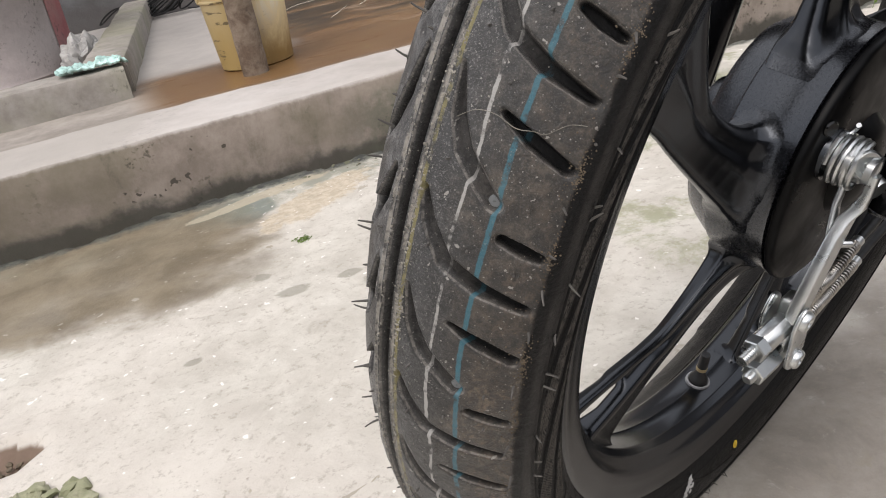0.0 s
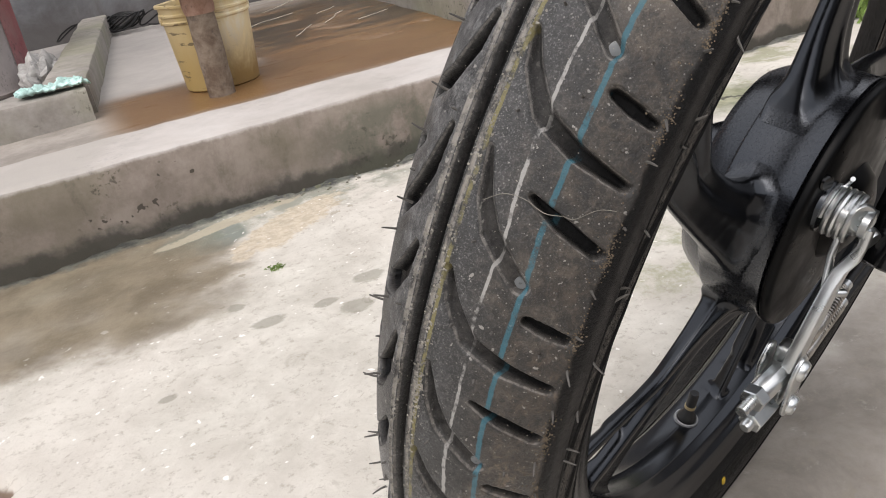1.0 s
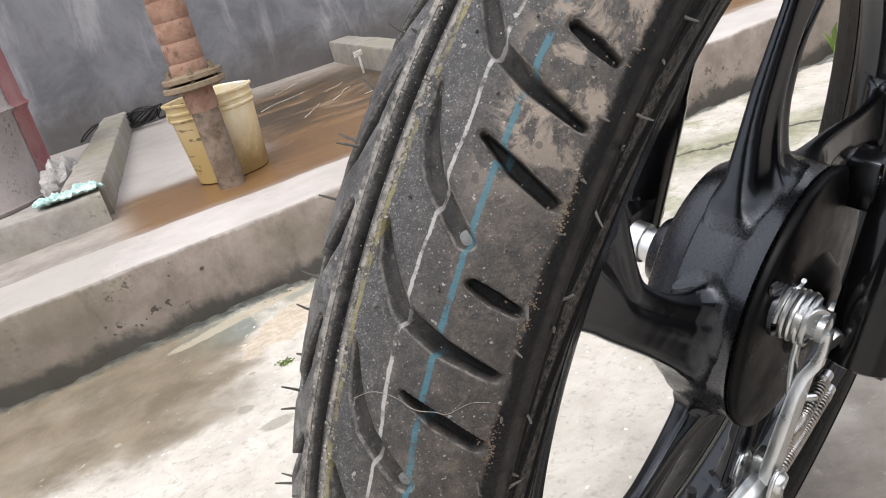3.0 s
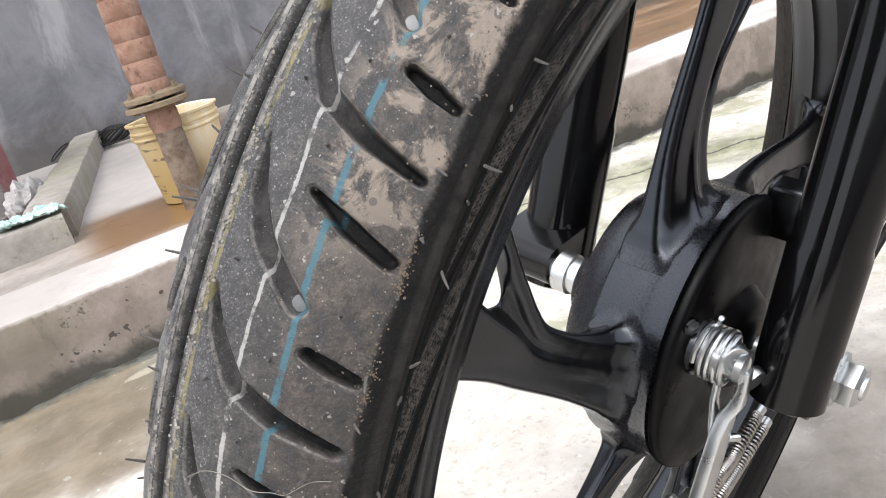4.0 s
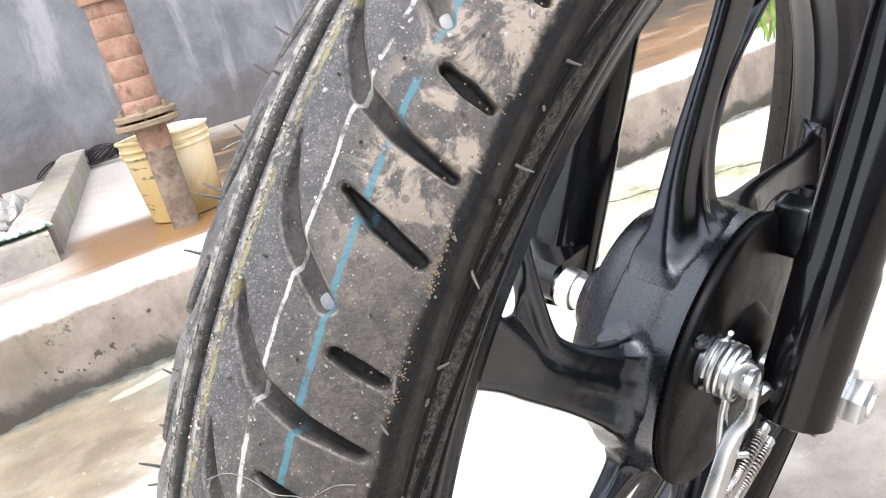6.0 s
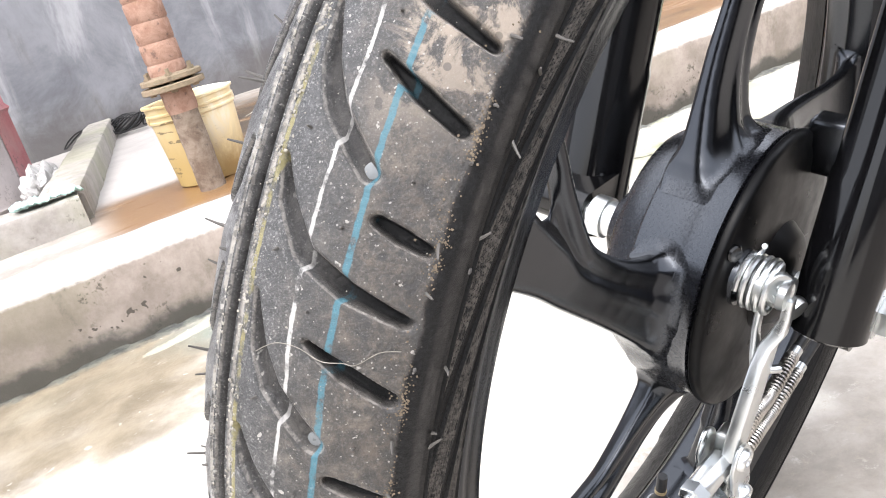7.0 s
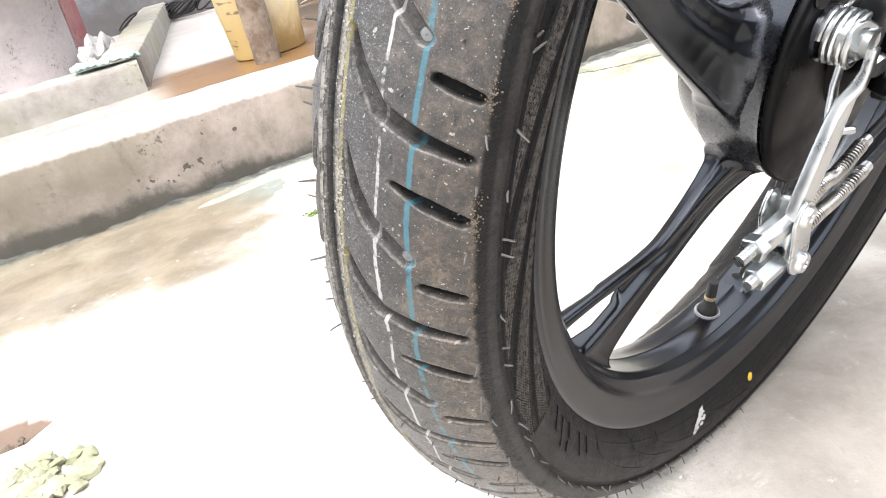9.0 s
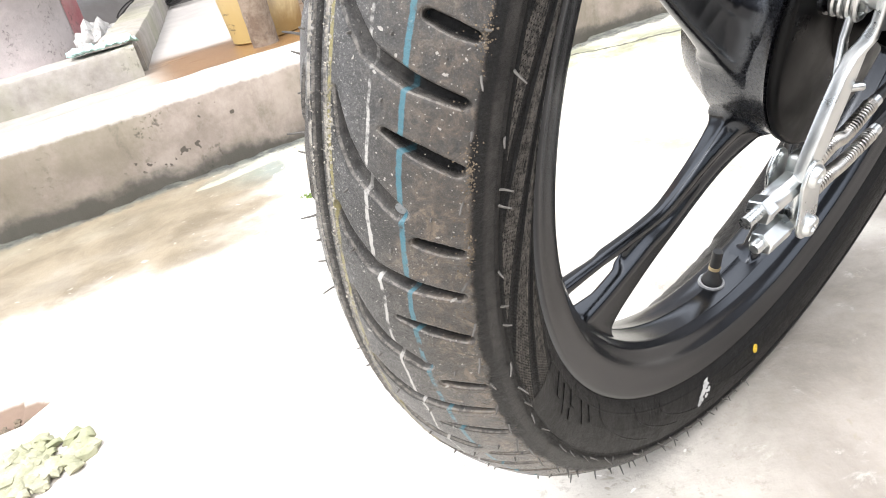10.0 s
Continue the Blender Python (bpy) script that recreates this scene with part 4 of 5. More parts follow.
def spoke_mesh():
    V, Q = net(spoke_field, (-0.084, -0.010, 0.045), (0.066, 0.0445, 0.2200), 0.00135)
    near = np.minimum(hub_field(*V.T), rim_field(*V.T))
    Q = Q[(near[Q] > 0.00012).any(1) & (np.hypot(V[:, 0], V[:, 2])[Q] > 0.070).all(1)]
    used, Q = np.unique(Q, return_inverse=True)
    me = bpy.data.meshes.new("spoke")
    me.from_pydata(V[used].tolist(), [], Q.reshape(-1, 4).tolist())
    me.polygons.foreach_set("use_smooth", np.ones(len(me.polygons), bool))
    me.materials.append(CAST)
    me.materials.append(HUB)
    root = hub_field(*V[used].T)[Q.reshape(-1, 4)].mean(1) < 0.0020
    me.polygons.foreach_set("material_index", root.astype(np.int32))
    return me


def build_wheel(bike):
    build_tyre(bike)
    rim_half = [(0.0385, 0.2395), (0.0400, 0.2392), (0.0408, 0.2380), (0.0406, 0.2360), (0.0390, 0.2320), (0.0376, 0.2270), (0.0364, 0.2220), (0.0352, 0.2203), (0.0332, 0.2195), (0.0305, 0.2168), (0.0285, 0.2143), (0.0268, 0.2131),
                (0.0225, 0.2122), (0.0216, 0.2114), (0.0140, 0.2116), (0.0078, 0.2119), (0.0070, 0.2115), (0.0062, 0.2120), (0.0010, 0.2126), (-0.0030, 0.2138), (-0.0060, 0.2152)]
    far_half = [(-0.0075, 0.2161), (-0.0085, 0.2169), (-0.0091, 0.2181), (-0.0102, 0.2225), (-0.0120, 0.2290), (-0.0170, 0.2365), (-0.0185, 0.2388), (-0.0180, 0.2395)]
    prof = rim_half + far_half + [(-0.014, 0.2430), (-0.006, 0.2320), (0.002, 0.2275), (0.015, 0.2240), (0.034, 0.2440)]
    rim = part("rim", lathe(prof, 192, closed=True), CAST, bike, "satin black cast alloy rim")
    blade = spoke_mesh()
    for k in range(5):
        spoke = new("spoke", blade)
        spoke.matrix_basis, spoke.parent = Matrix.Rotation(radians(60 + 72 * k), 4, "Y"), rim
    hub = [(-0.036, 0.010), (-0.036, 0.020), (-0.030, 0.024), (-0.0165, 0.030), (-0.0150, 0.056), (-0.0140, 0.0590), (-0.0125, 0.0620), (-0.0080, 0.0652), (0.0000, 0.0698), (0.0045, 0.0718), (0.0055, 0.0724), (0.0062, 0.0738), (0.0078, 0.0744), (0.030, 0.0744), (0.0400, 0.0747),
           (0.0428, 0.0760), (0.0434, 0.0750), (0.0434, 0.060)]
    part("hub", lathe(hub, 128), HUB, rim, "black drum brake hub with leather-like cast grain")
    # valve
    vm = Matrix.Rotation(radians(180.0), 4, "Y") @ Matrix.Translation((0, 0.007, 0.2112))
    stem = lathe([(0.0015, 0.0001), (0.0015, 0.0066), (-0.001, 0.0070), (-0.004, 0.0066), (-0.0070, 0.0046), (-0.0115, 0.0036), (-0.0122, 0.0034), (-0.0142, 0.0034), (-0.0146, 0.0038), (-0.0255, 0.0036), (-0.0272, 0.0033), (-0.0272, 0.0001)], 24)
    stem.transform(Matrix.Rotation(radians(90), 4, "X"))
    valve = part("valve", stem, BLACK, rim, "black rubber tyre valve with cap", vm)
    ring = lathe([(-0.0004, 0.0070), (-0.0012, 0.0078), (-0.0010, 0.0088), (0.0012, 0.0092)], 32)
    ring.transform(Matrix.Rotation(radians(90), 4, "X"))
    band = lathe([(-0.0118, 0.0034), (-0.0120, 0.0041), (-0.0146, 0.0041), (-0.0148, 0.0034)], 24)
    band.transform(Matrix.Rotation(radians(90), 4, "X"))
    part("valve_collar", band, BRASS, rim, "dull brass collar of the valve", vm)
    part("valve_washer", ring, WASHER, rim, "grey ring round the valve", vm)


def build_brake(bike):
    panel_prof = [(0.0440, 0.060), (0.0440, 0.0752), (0.0452, 0.0764), (0.0478, 0.0762), (0.0492, 0.0752), (0.0500, 0.0735), (0.0504, 0.0690), (0.0520, 0.0640), (0.0525, 0.0300), (0.0600, 0.0240), (0.0640, 0.0150), (0.0640, 0.0001)]
    panel = part("brake_panel", lathe(panel_prof, 128), PANEL, bike, "satin black brake panel")
    cam = (0.0455, 0.0, 0.0235)
    part("cam_boss", rod([(0.048, 0.0150), (0.0540, 0.0140), (0.0545, 0.010)], at=cam, seg=28), CAST, panel)
    part("cam_shaft", rod([(0.050, 0.0055), (0.0735, 0.0055), (0.0745, 0.0045)], at=cam, seg=20), ZINC, panel)
    pts = []
    for i in range(int(4.3 * 18) + 1):
        a = 2 * math.pi * i / 18
        pts.append((cam[0] + 0.0124 * math.cos(a), 0.0545 + 0.0034 * i / 18, cam[2] + 0.0124 * math.sin(a)))
    part("return_spring", tube(pts, 0.00165, 8, steps=1), ZINC, panel, "shiny zinc return coil spring")
    part("spring_hook", tube([(0.0425, 0.0560, 0.0345), (0.0405, 0.0575, 0.0365), (0.0400, 0.0590, 0.0400), (0.0440, 0.0600, 0.0425)], 0.0013, 8), ZINC, panel)
    part("panel_screw", rod([(0, 0.0042), (0.003, 0.0042), (0.0038, 0.0034)], (0.4, 0.9, 0.1), (0.0560, 0.0495, 0.0415), 16), GLOSS, panel)
    # lever: a split clamp round the shaft, then a flat arm
    def band(path):
        return loft([[(x + a, y + b, z) for a, b in rounded(hw, -t, t, 0.0009)] for x, y, z, hw, t in path])
    ring = lathe([(0.0630, 0.0050), (0.0630, 0.0080), (0.0638, 0.0088), (0.0710, 0.0088), (0.0718, 0.0080), (0.0718, 0.0050)], 32, closed=True)
    ring.transform(Matrix.Translation(cam))
    ears = join(*(loft([[(0.0545 + a - 0.004, y, 0.0262 + b) for a, b in rounded(0.0085, -0.0065, 0.0065, 0.005)] for y in (y0, y0 + 0.0034)]) for y0 in (0.0632, 0.0738)))
    arm = join(band(((0.0500, 0.0775, 0.0240, 0.0030, 0.0022), (0.0515, 0.0778, 0.0140, 0.0030, 0.0024), (0.0530, 0.0765, 0.0060, 0.0028, 0.0034), (0.0545, 0.0735, -0.0010, 0.0046, 0.0034), (0.0565, 0.0728, -0.0090, 0.0074, 0.0033),
                (0.0620, 0.0726, -0.0270, 0.0084, 0.0034), (0.0690, 0.0722, -0.0500, 0.0082, 0.0034), (0.0712, 0.0720, -0.0600, 0.0072, 0.0032))),
               band(((0.0500, 0.0655, 0.0220, 0.0028, 0.0016), (0.0535, 0.0660, 0.0040, 0.0028, 0.0016), (0.0565, 0.0685, -0.0060, 0.0042, 0.0014), (0.0590, 0.0712, -0.0150, 0.0046, 0.0014))))
    lever = part("brake_lever", join(ring, ears, arm), ZINC, panel, "bright zinc plated brake lever arm")
    bolt = rod([(-0.0170, 0.0032), (0.0, 0.0032), (0.0001, 0.0078), (0.0050, 0.0078), (0.0062, 0.0068), (0.0062, 0.0046), (0.0046, 0.0040), (0.0046, 0.0016), (0.0058, 0.0012)], (0.62, 0.74, 0.26), (0.0490, 0.0690, 0.0270), 24)
    part("clamp_bolt", bolt, ZINC, lever)
    part("lock_washer", rod([(0, 0.0058), (0.0016, 0.0062), (0.0032, 0.0060), (0.0050, 0.0055)], (0.3, 0.9, -0.2), (0.0370, 0.0745, 0.0120), 16), ZINC, lever)
    part("lever_pin", rod([(0, 0.0022), (0.006, 0.0022), (0.007, 0.0016)], (-0.5, 0.8, 0.2), (0.0500, 0.0735, -0.0200), 14), ZINC, lever)
    # joint at the lever's end: two clevis plates with pins, and an adjuster for each of the two cables
    joint = part("clevis_block", box(0.013, 0.0125, 0.044, 0.003, 3, (0.0660, 0.0680, -0.0730)), ZINC, panel, "zinc clevis at the lever's end")
    rim2 = []
    for k in range(44):
        a = 2 * math.pi * k / 44
        w = 0.0126 - 0.0040 * max(0.0, math.cos(2 * a))
        rim2.append((w * math.cos(a), 0.0275 * math.sin(a) * (1 - 0.10 * abs(math.cos(a)))))
    for y0 in (0.0590, 0.0770):
        plate = outline(rim2, 0.0, 0.0022, 0.0006)
        plate.transform(Matrix.Translation((0.0720, y0, -0.0720)) @ Matrix.Rotation(radians(17), 4, "Y"))
        part("clevis_plate", plate, ZINC, joint, "zinc clevis plate")
    for x, z in ((0.0780, -0.0540), (0.0660, -0.0895)):
        part("clevis_pin", rod([(0.0, 0.0060), (0.0042, 0.0060), (0.0056, 0.0050), (0.0056, 0.0030), (0.0046, 0.0024)], (0, 1, 0), (x, 0.0768, z), 22), ZINC, joint, "zinc pin head")
    d = Vector((0.975, -0.06, -0.16)).normalized()
    o = Vector((0.0740, 0.0690, -0.0635))
    part("adjusting_barrel", rod([(0, 0.0056), (0.0010, 0.0066), (0.0225, 0.0066), (0.0232, 0.0060)], d, o, 8), ZINC, joint, "bright zinc adjuster barrel")
    part("adjusting_nut", rod([(0.0228, 0.0066), (0.0234, 0.0073), (0.0296, 0.0073), (0.0302, 0.0066)], d, o, 6), ZINC, joint, "zinc hexagon adjusting nut")
    part("threaded_rod", rod([(v, 0.0030 + 0.00028 * (k % 2)) for k, v in enumerate(np.linspace(0.029, 0.0400, 16))], d, o, 14), ZINC, joint)
    o2 = Vector((0.0740, 0.0695, -0.0890))
    part("lock_nut", rod([(0.000, 0.0062), (0.0006, 0.0070), (0.0194, 0.0070), (0.0200, 0.0062)], d, o2, 6), ZINC, joint, "zinc lock nut on the second rod")
    part("threaded_rod", rod([(0.018, 0.0034), (0.0240, 0.0034), (0.0250, 0.0026)], d, o2, 14), ZINC, joint)
    # two coil springs that run back from the joint
    for k, (a, b, c, e) in enumerate((((0.0620, 0.0700, -0.0640), (0.0420, 0.0705, -0.0560), (0.0200, 0.0690, -0.0600), (-0.0120, 0.0673, -0.0560)),
                                      ((0.0580, 0.0690, -0.0860), (0.0300, 0.0690, -0.0820), (0.0020, 0.0670, -0.0860), (-0.0360, 0.0656, -0.0850)))):
        way = spline((a, b, c, e), 40)
        pts3 = []
        for i in range(len(way) * 4):
            p = Vector(way[min(i // 4, len(way) - 1)])
            q = Vector(way[min(i // 4 + 1, len(way) - 1)])
            dd = (q - p).normalized() if (q - p).length > 1e-7 else Vector((-1, 0, 0))
            u = Vector((0, 1, 0)).cross(dd).normalized()
            v = dd.cross(u)
            an = 2 * math.pi * i / 12
            pts3.append(p + (q - p) * (i % 4) / 4 + 0.0034 * (math.cos(an) * u + math.sin(an) * v))
        part("cable_spring", tube(pts3, 0.0009, 6, steps=1), SPRING, panel, "dull steel spring over the brake cable")
        part("brake_cable", tube(way[::4], 0.0014, 8, steps=1), BLACK, panel)
        part("cable_ferrule", rod([(0, 0.0036), (0.007, 0.0036), (0.008, 0.0026)], (-0.9, 0, 0.1), e, 14), ZINC, panel)
        part("cable_sheath", tube([e, Vector(e) + Vector((-0.05, 0.0, 0.010)), Vector(e) + Vector((-0.12, 0.01, 0.06)), Vector(e) + Vector((-0.16, 0.02, 0.16)), Vector(e) + Vector((-0.18, 0.02, 0.5))], 0.0030, 10), BLACK, panel)
    # torque lug that holds the panel to the fork
    part("torque_lug", box(0.016, 0.020, 0.030, 0.003, 3, (-0.036, 0.056, 0.062)), CAST, panel)
    part("lug_edge", box(0.004, 0.004, 0.022, 0.001, 2, (-0.027, 0.066, 0.060)), ZINC, panel)


bike = thing("motorcycle", "black motorcycle front wheel and fork with dusty tyre", "motorcycle", WHEEL)
build_wheel(bike)
build_brake(bike)


def build_fork(bike):
    rake = Vector((-0.232, 0, 0.973)).normalized()
    for x, y, q, foot in ((0.0190, 0.0885, 0.0185, -0.008), (-0.0390, -0.0830, 0.0235, -0.034)):
        leg = rod([(foot, q - 0.003), (foot + 0.002, q), (0.07, q), (0.075, q - 0.001), (0.60, q - 0.001)], rake, (x, y, 0.0), 40)
        leg_ob = part("fork_leg", leg, GLOSS, bike, "gloss black fork leg")
        wide, high, deep = (0.020, 0.018, 0.013) if y > 0 else (0.028, 0.012, 0.022)
        lug = loft([[(x * 0.5 + a, yy, b) for a, b in rounded(wide, -0.012, high, 0.009, 5)] for yy in (y - deep, y + deep)])
        part("axle_lug", lug, GLOSS, leg_ob)
    part("axle", rod([(-0.112, 0.0062), (0.118, 0.0062)], seg=20), ZINC, bike)
    part("axle_nut", join(rod([(0.1045, 0.0140), (0.1062, 0.0140)], seg=28), rod([(0.1062, 0.0112), (0.1075, 0.0122), (0.1145, 0.0122), (0.1165, 0.0100)], seg=6)), ZINC, bike, "zinc axle nut and washer")
    part("axle_spacer", rod([(-0.056, 0.0125), (-0.047, 0.0125), (-0.0465, 0.0108), (-0.0405, 0.0108), (-0.0400, 0.0128), (-0.034, 0.0128)], seg=28), ZINC, bike, "bright axle spacer")


build_fork(bike)


# ---------------------------------------------------------------- small things on the tyre
def on_tread(y, k):
    """Place and outward normal on the tread at y across and k pitches round."""
    th = TH0 + PITCH * k
    r = tread_r(y) + float(sag(y, th))
    slope = -(tread_r(y + 1e-4) - tread_r(y - 1e-4)) / 2e-4
    nrm = Vector((math.sin(th), slope, math.cos(th))).normalized()
    return Vector((r * math.sin(th), y, r * math.cos(th))), nrm


def nib_mesh(length, bend):
    bm = tube([(0, 0, -0.0005), (bend * 0.2, 0, length * 0.35), (bend * 0.6, 0, length * 0.7), (bend, 0, length)], [0.00056, 0.00046, 0.00038, 0.00028], 5, steps=1)
    finish(bm)
    me = bpy.data.meshes.new("rubber_nib")
    bm.to_mesh(me)
    bm.free()
    me.materials.append(NIB)
    return me


def build_nibs(tyre):
    rng = random.Random(4)
    kinds = [nib_mesh(0.0058, 0.0006), nib_mesh(0.0048, -0.0010), nib_mesh(0.0062, 0.0016), nib_mesh(0.0018, 0.0), nib_mesh(0.0050, 0.0022), nib_mesh(0.0036, 0.0010)]

    def put(p, nrm, mesh, spin):
        ob = new("rubber_nib", mesh)
        ob.matrix_basis = Matrix.Translation(p) @ nrm.to_track_quat("Z", "X").to_matrix().to_4x4() @ Matrix.Rotation(spin, 4, "Z")
        ob.parent = tyre

    for k in range(-2, 9):
        for y, share, which in ((-0.0205, 0.10, (0, 1)), (-0.0205, 0.60, (0, 2)), (-0.0330, 0.35, (0, 1)), (-0.0330, 0.85, (0, 2)), (-0.0100, 0.12, (3,)), (-0.0270, 0.50, (3, 0)),
                                (0.0130, 0.02, (3,)), (0.0130, 0.66, (3,)), (0.0240, 0.22, (3,)), (0.0260, 0.92, (3,)), (0.0385, 0.72, (3,)), (0.0400, 0.02, (3, 1)), (0.0468, 0.12, (4, 1)), (0.0468, 0.62, (4, 0)), (0.0474, 0.36, (5, 1)), (0.0474, 0.86, (5, 4))):
            p, nrm = on_tread(y + rng.uniform(-0.001, 0.001), k + share + rng.uniform(-0.05, 0.05))
            nrm = (nrm + Vector([rng.uniform(-0.25, 0.25) for _ in range(3)])).normalized()
            put(p, nrm, kinds[rng.choice(which)], rng.uniform(0, 6.3))
        for r, y, share in ((0.2692, 0.0508, 0.05), (0.2692, 0.0508, 0.30), (0.2692, 0.0508, 0.55), (0.2692, 0.0508, 0.80)):
            th = TH0 + PITCH * (k + share + rng.uniform(-0.1, 0.1))
            nrm = (Vector((0, 1, 0)) + Vector([rng.uniform(-0.7, 0.7) for _ in range(3)])).normalized()
            put(Vector((r * math.sin(th), y, r * math.cos(th))), nrm, kinds[rng.choice((1, 4, 5))], rng.uniform(0, 6.3))


def crumbs(spots, rng, lo, hi):
    bms = []
    for p, nrm in spots:
        bm = bmesh.new()
        s = rng.uniform(lo, hi)
        bmesh.ops.create_icosphere(bm, subdivisions=1, radius=s)
        for v in bm.verts:
            v.co *= rng.uniform(0.55, 1.25)
        bm.transform(Matrix.Translation(p + nrm * s * 0.2) @ nrm.to_track_quat("Z", "X").to_matrix().to_4x4() @ Matrix.Diagonal((1, 1, 0.55, 1)))
        bms.append(bm)
    return join(*bms)


def build_tyre_dirt(tyre):
    rng = random.Random(9)
    spots = [on_tread(rng.gauss(0.0455, 0.0016), rng.uniform(-1, 8)) for _ in range(420)]
    spots += [on_tread(rng.gauss(0.0474, 0.0006), rng.choice((0.50, 0.93, 1.50, 1.93, 2.50, 2.93)) + rng.gauss(0, 0.07)) for _ in range(620)]
    tagged(part("dried_mud", crumbs(spots, rng, 0.00012, 0.00042), MUD, tyre, "tan mud crumbs along the shoulder"), kind="stuff")
    spots = [on_tread(rng.choice((-0.0035, 0.0047, 0.0053, 0.0060)) + rng.gauss(0, 0.0008), rng.uniform(-1.5, 5)) for _ in range(1300)]
    spots += [on_tread(0.0066 + rng.gauss(0, 0.001), 2.42 + rng.gauss(0, 0.08)) for _ in range(90)]
    tagged(part("grit", crumbs(spots, rng, 0.00022, 0.00062), GRIT, tyre, "pale grit stuck beside the centre groove"), kind="stuff")
    spots = [on_tread(rng.uniform(-0.03, 0.046), rng.uniform(-1.5, 8)) for _ in range(900)]
    spots += [on_tread(rng.uniform(-0.030, 0.012), rng.uniform(-1.5, 5)) for _ in range(500)]
    tagged(part("sand", crumbs(spots, rng, 0.00010, 0.00028), GRIT, tyre, "scattered sand grains on the tread"), kind="stuff")
    # pale drops of wax at the ends of the long grooves
    for k in range(-1, 4):
        p, nrm = on_tread(0.0303, k + 0.730)
        bm = bmesh.new()
        bmesh.ops.create_uvsphere(bm, u_segments=20, v_segments=10, radius=0.0026)
        bm.transform(Matrix.Translation(p - nrm * 0.0030) @ nrm.to_track_quat("Z", "X").to_matrix().to_4x4() @ Matrix.Diagonal((1.35, 1.35, 0.24, 1)))
        part("wax_drop", bm, WAX, tyre, "pale bluish drop in the groove's end")
    # a loose hair lying across the tread
    way = [on_tread(y, k) for y, k in ((0.0118, 1.44), (0.0170, 1.385), (0.0230, 1.375), (0.0290, 1.40), (0.0337, 1.388), (0.0366, 1.384), (0.0409, 1.32), (0.0449, 1.30))]
    part("loose_hair", tube([p + nrm * 0.0006 for p, nrm in way], 0.00012, 5), GRIT, tyre, "thin pale hair stuck across the tread")
    # paint dot and white smear on the flank
    def flank(r, th, lift=0.0):
        y = float(np.interp(r, (0.2405, 0.2420, 0.2438, 0.2461, 0.2488, 0.2520, 0.2565, 0.2673), (0.0415, 0.0428, 0.0442, 0.0455, 0.0468, 0.0480, 0.0494, 0.0506))) + lift
        return Vector((r * math.sin(th), y, r * math.cos(th)))

    def patch(r0, th0, rad, stretch, uneven, seed):
        bm = bmesh.new()
        c = bm.verts.new(flank(r0, th0, 0.0009))
        ring = []
        for i in range(22):
            a = 2 * math.pi * i / 22
            q = rad * (1 + uneven * noise.noise(Vector((math.cos(a) * 1.7 + seed, math.sin(a) * 1.7, seed))))
            ring.append(bm.verts.new(flank(r0 + q * math.sin(a), th0 + q * stretch * math.cos(a) / r0, 0.00045)))
        for i in range(22):
            bm.faces.new((c, ring[i], ring[(i + 1) % 22]))
        return bm

    part("paint_dot", patch(0.2505, radians(180.6), 0.0030, 1.0, 0.2, 1.0), YELLOW, tyre, "yellow paint dot")
    for i, (dr, dth, rad) in enumerate(((0.0, 0.0, 0.0030), (0.0036, -0.014, 0.0024), (0.0065, -0.026, 0.0017), (-0.0036, 0.014, 0.0022), (0.001, 0.024, 0.0016), (0.004, 0.008, 0.0014))):
        part("white_smear", patch(0.2490 + dr, radians(164.8) + dth, rad, 1.5, 1.1, 3.0 + i), CHALK, tyre, "white smear")
    # raised mouldings on the flank
    for i, (th, r, wide, tall) in enumerate(((115.0, 0.2450, 0.018, 0.0085), (117.6, 0.2462, 0.014, 0.0110), (120.2, 0.2450, 0.026, 0.0060), (121.0, 0.2528, 0.020, 0.0045), (124.4, 0.2455, 0.016, 0.0095), (127.0, 0.2448, 0.022, 0.0075))):
        p = [flank(r + dr, radians(th) + dt + dr * 3, lift) for lift in (-0.001, 0.0007) for dr, dt in ((0, 0), (tall, 0), (tall, wide), (0, wide))]
        part("moulding", loft([p[:4], p[4:]]), RUBBER, tyre)
    for th, sweep, top in ((131, 0.30, 0.2615), (143, 0.24, 0.2590), (151, 0.30, 0.2600), (166, 0.24, 0.2580)):
        part("moulded_arc", tube([flank(0.2425 + (top - 0.2425) * t ** 0.8, radians(th) + sweep * t * t, -0.0001) for t in np.linspace(0, 1, 16)], 0.0006, 6, steps=1), RUBBER, tyre)


NIB = plain("rubber_whisker", (0.085, 0.079, 0.072), 0.7, 0.0, 300, 0.3, 0.1)
GRIT = plain("pale_grit", (0.22, 0.205, 0.175), 0.95, 0.0, 400, 0.4, 0.4)
WAX = plain("pale_wax", (0.12, 0.127, 0.13), 0.3, 0.0, 300, 0.2, 0.05)
TYRE = [o for o in bike.children if o.name.startswith("tyre")][0]
build_nibs(TYRE)
build_tyre_dirt(TYRE)


# ---------------------------------------------------------------- the washing place behind the kerb
DECK = 0.107


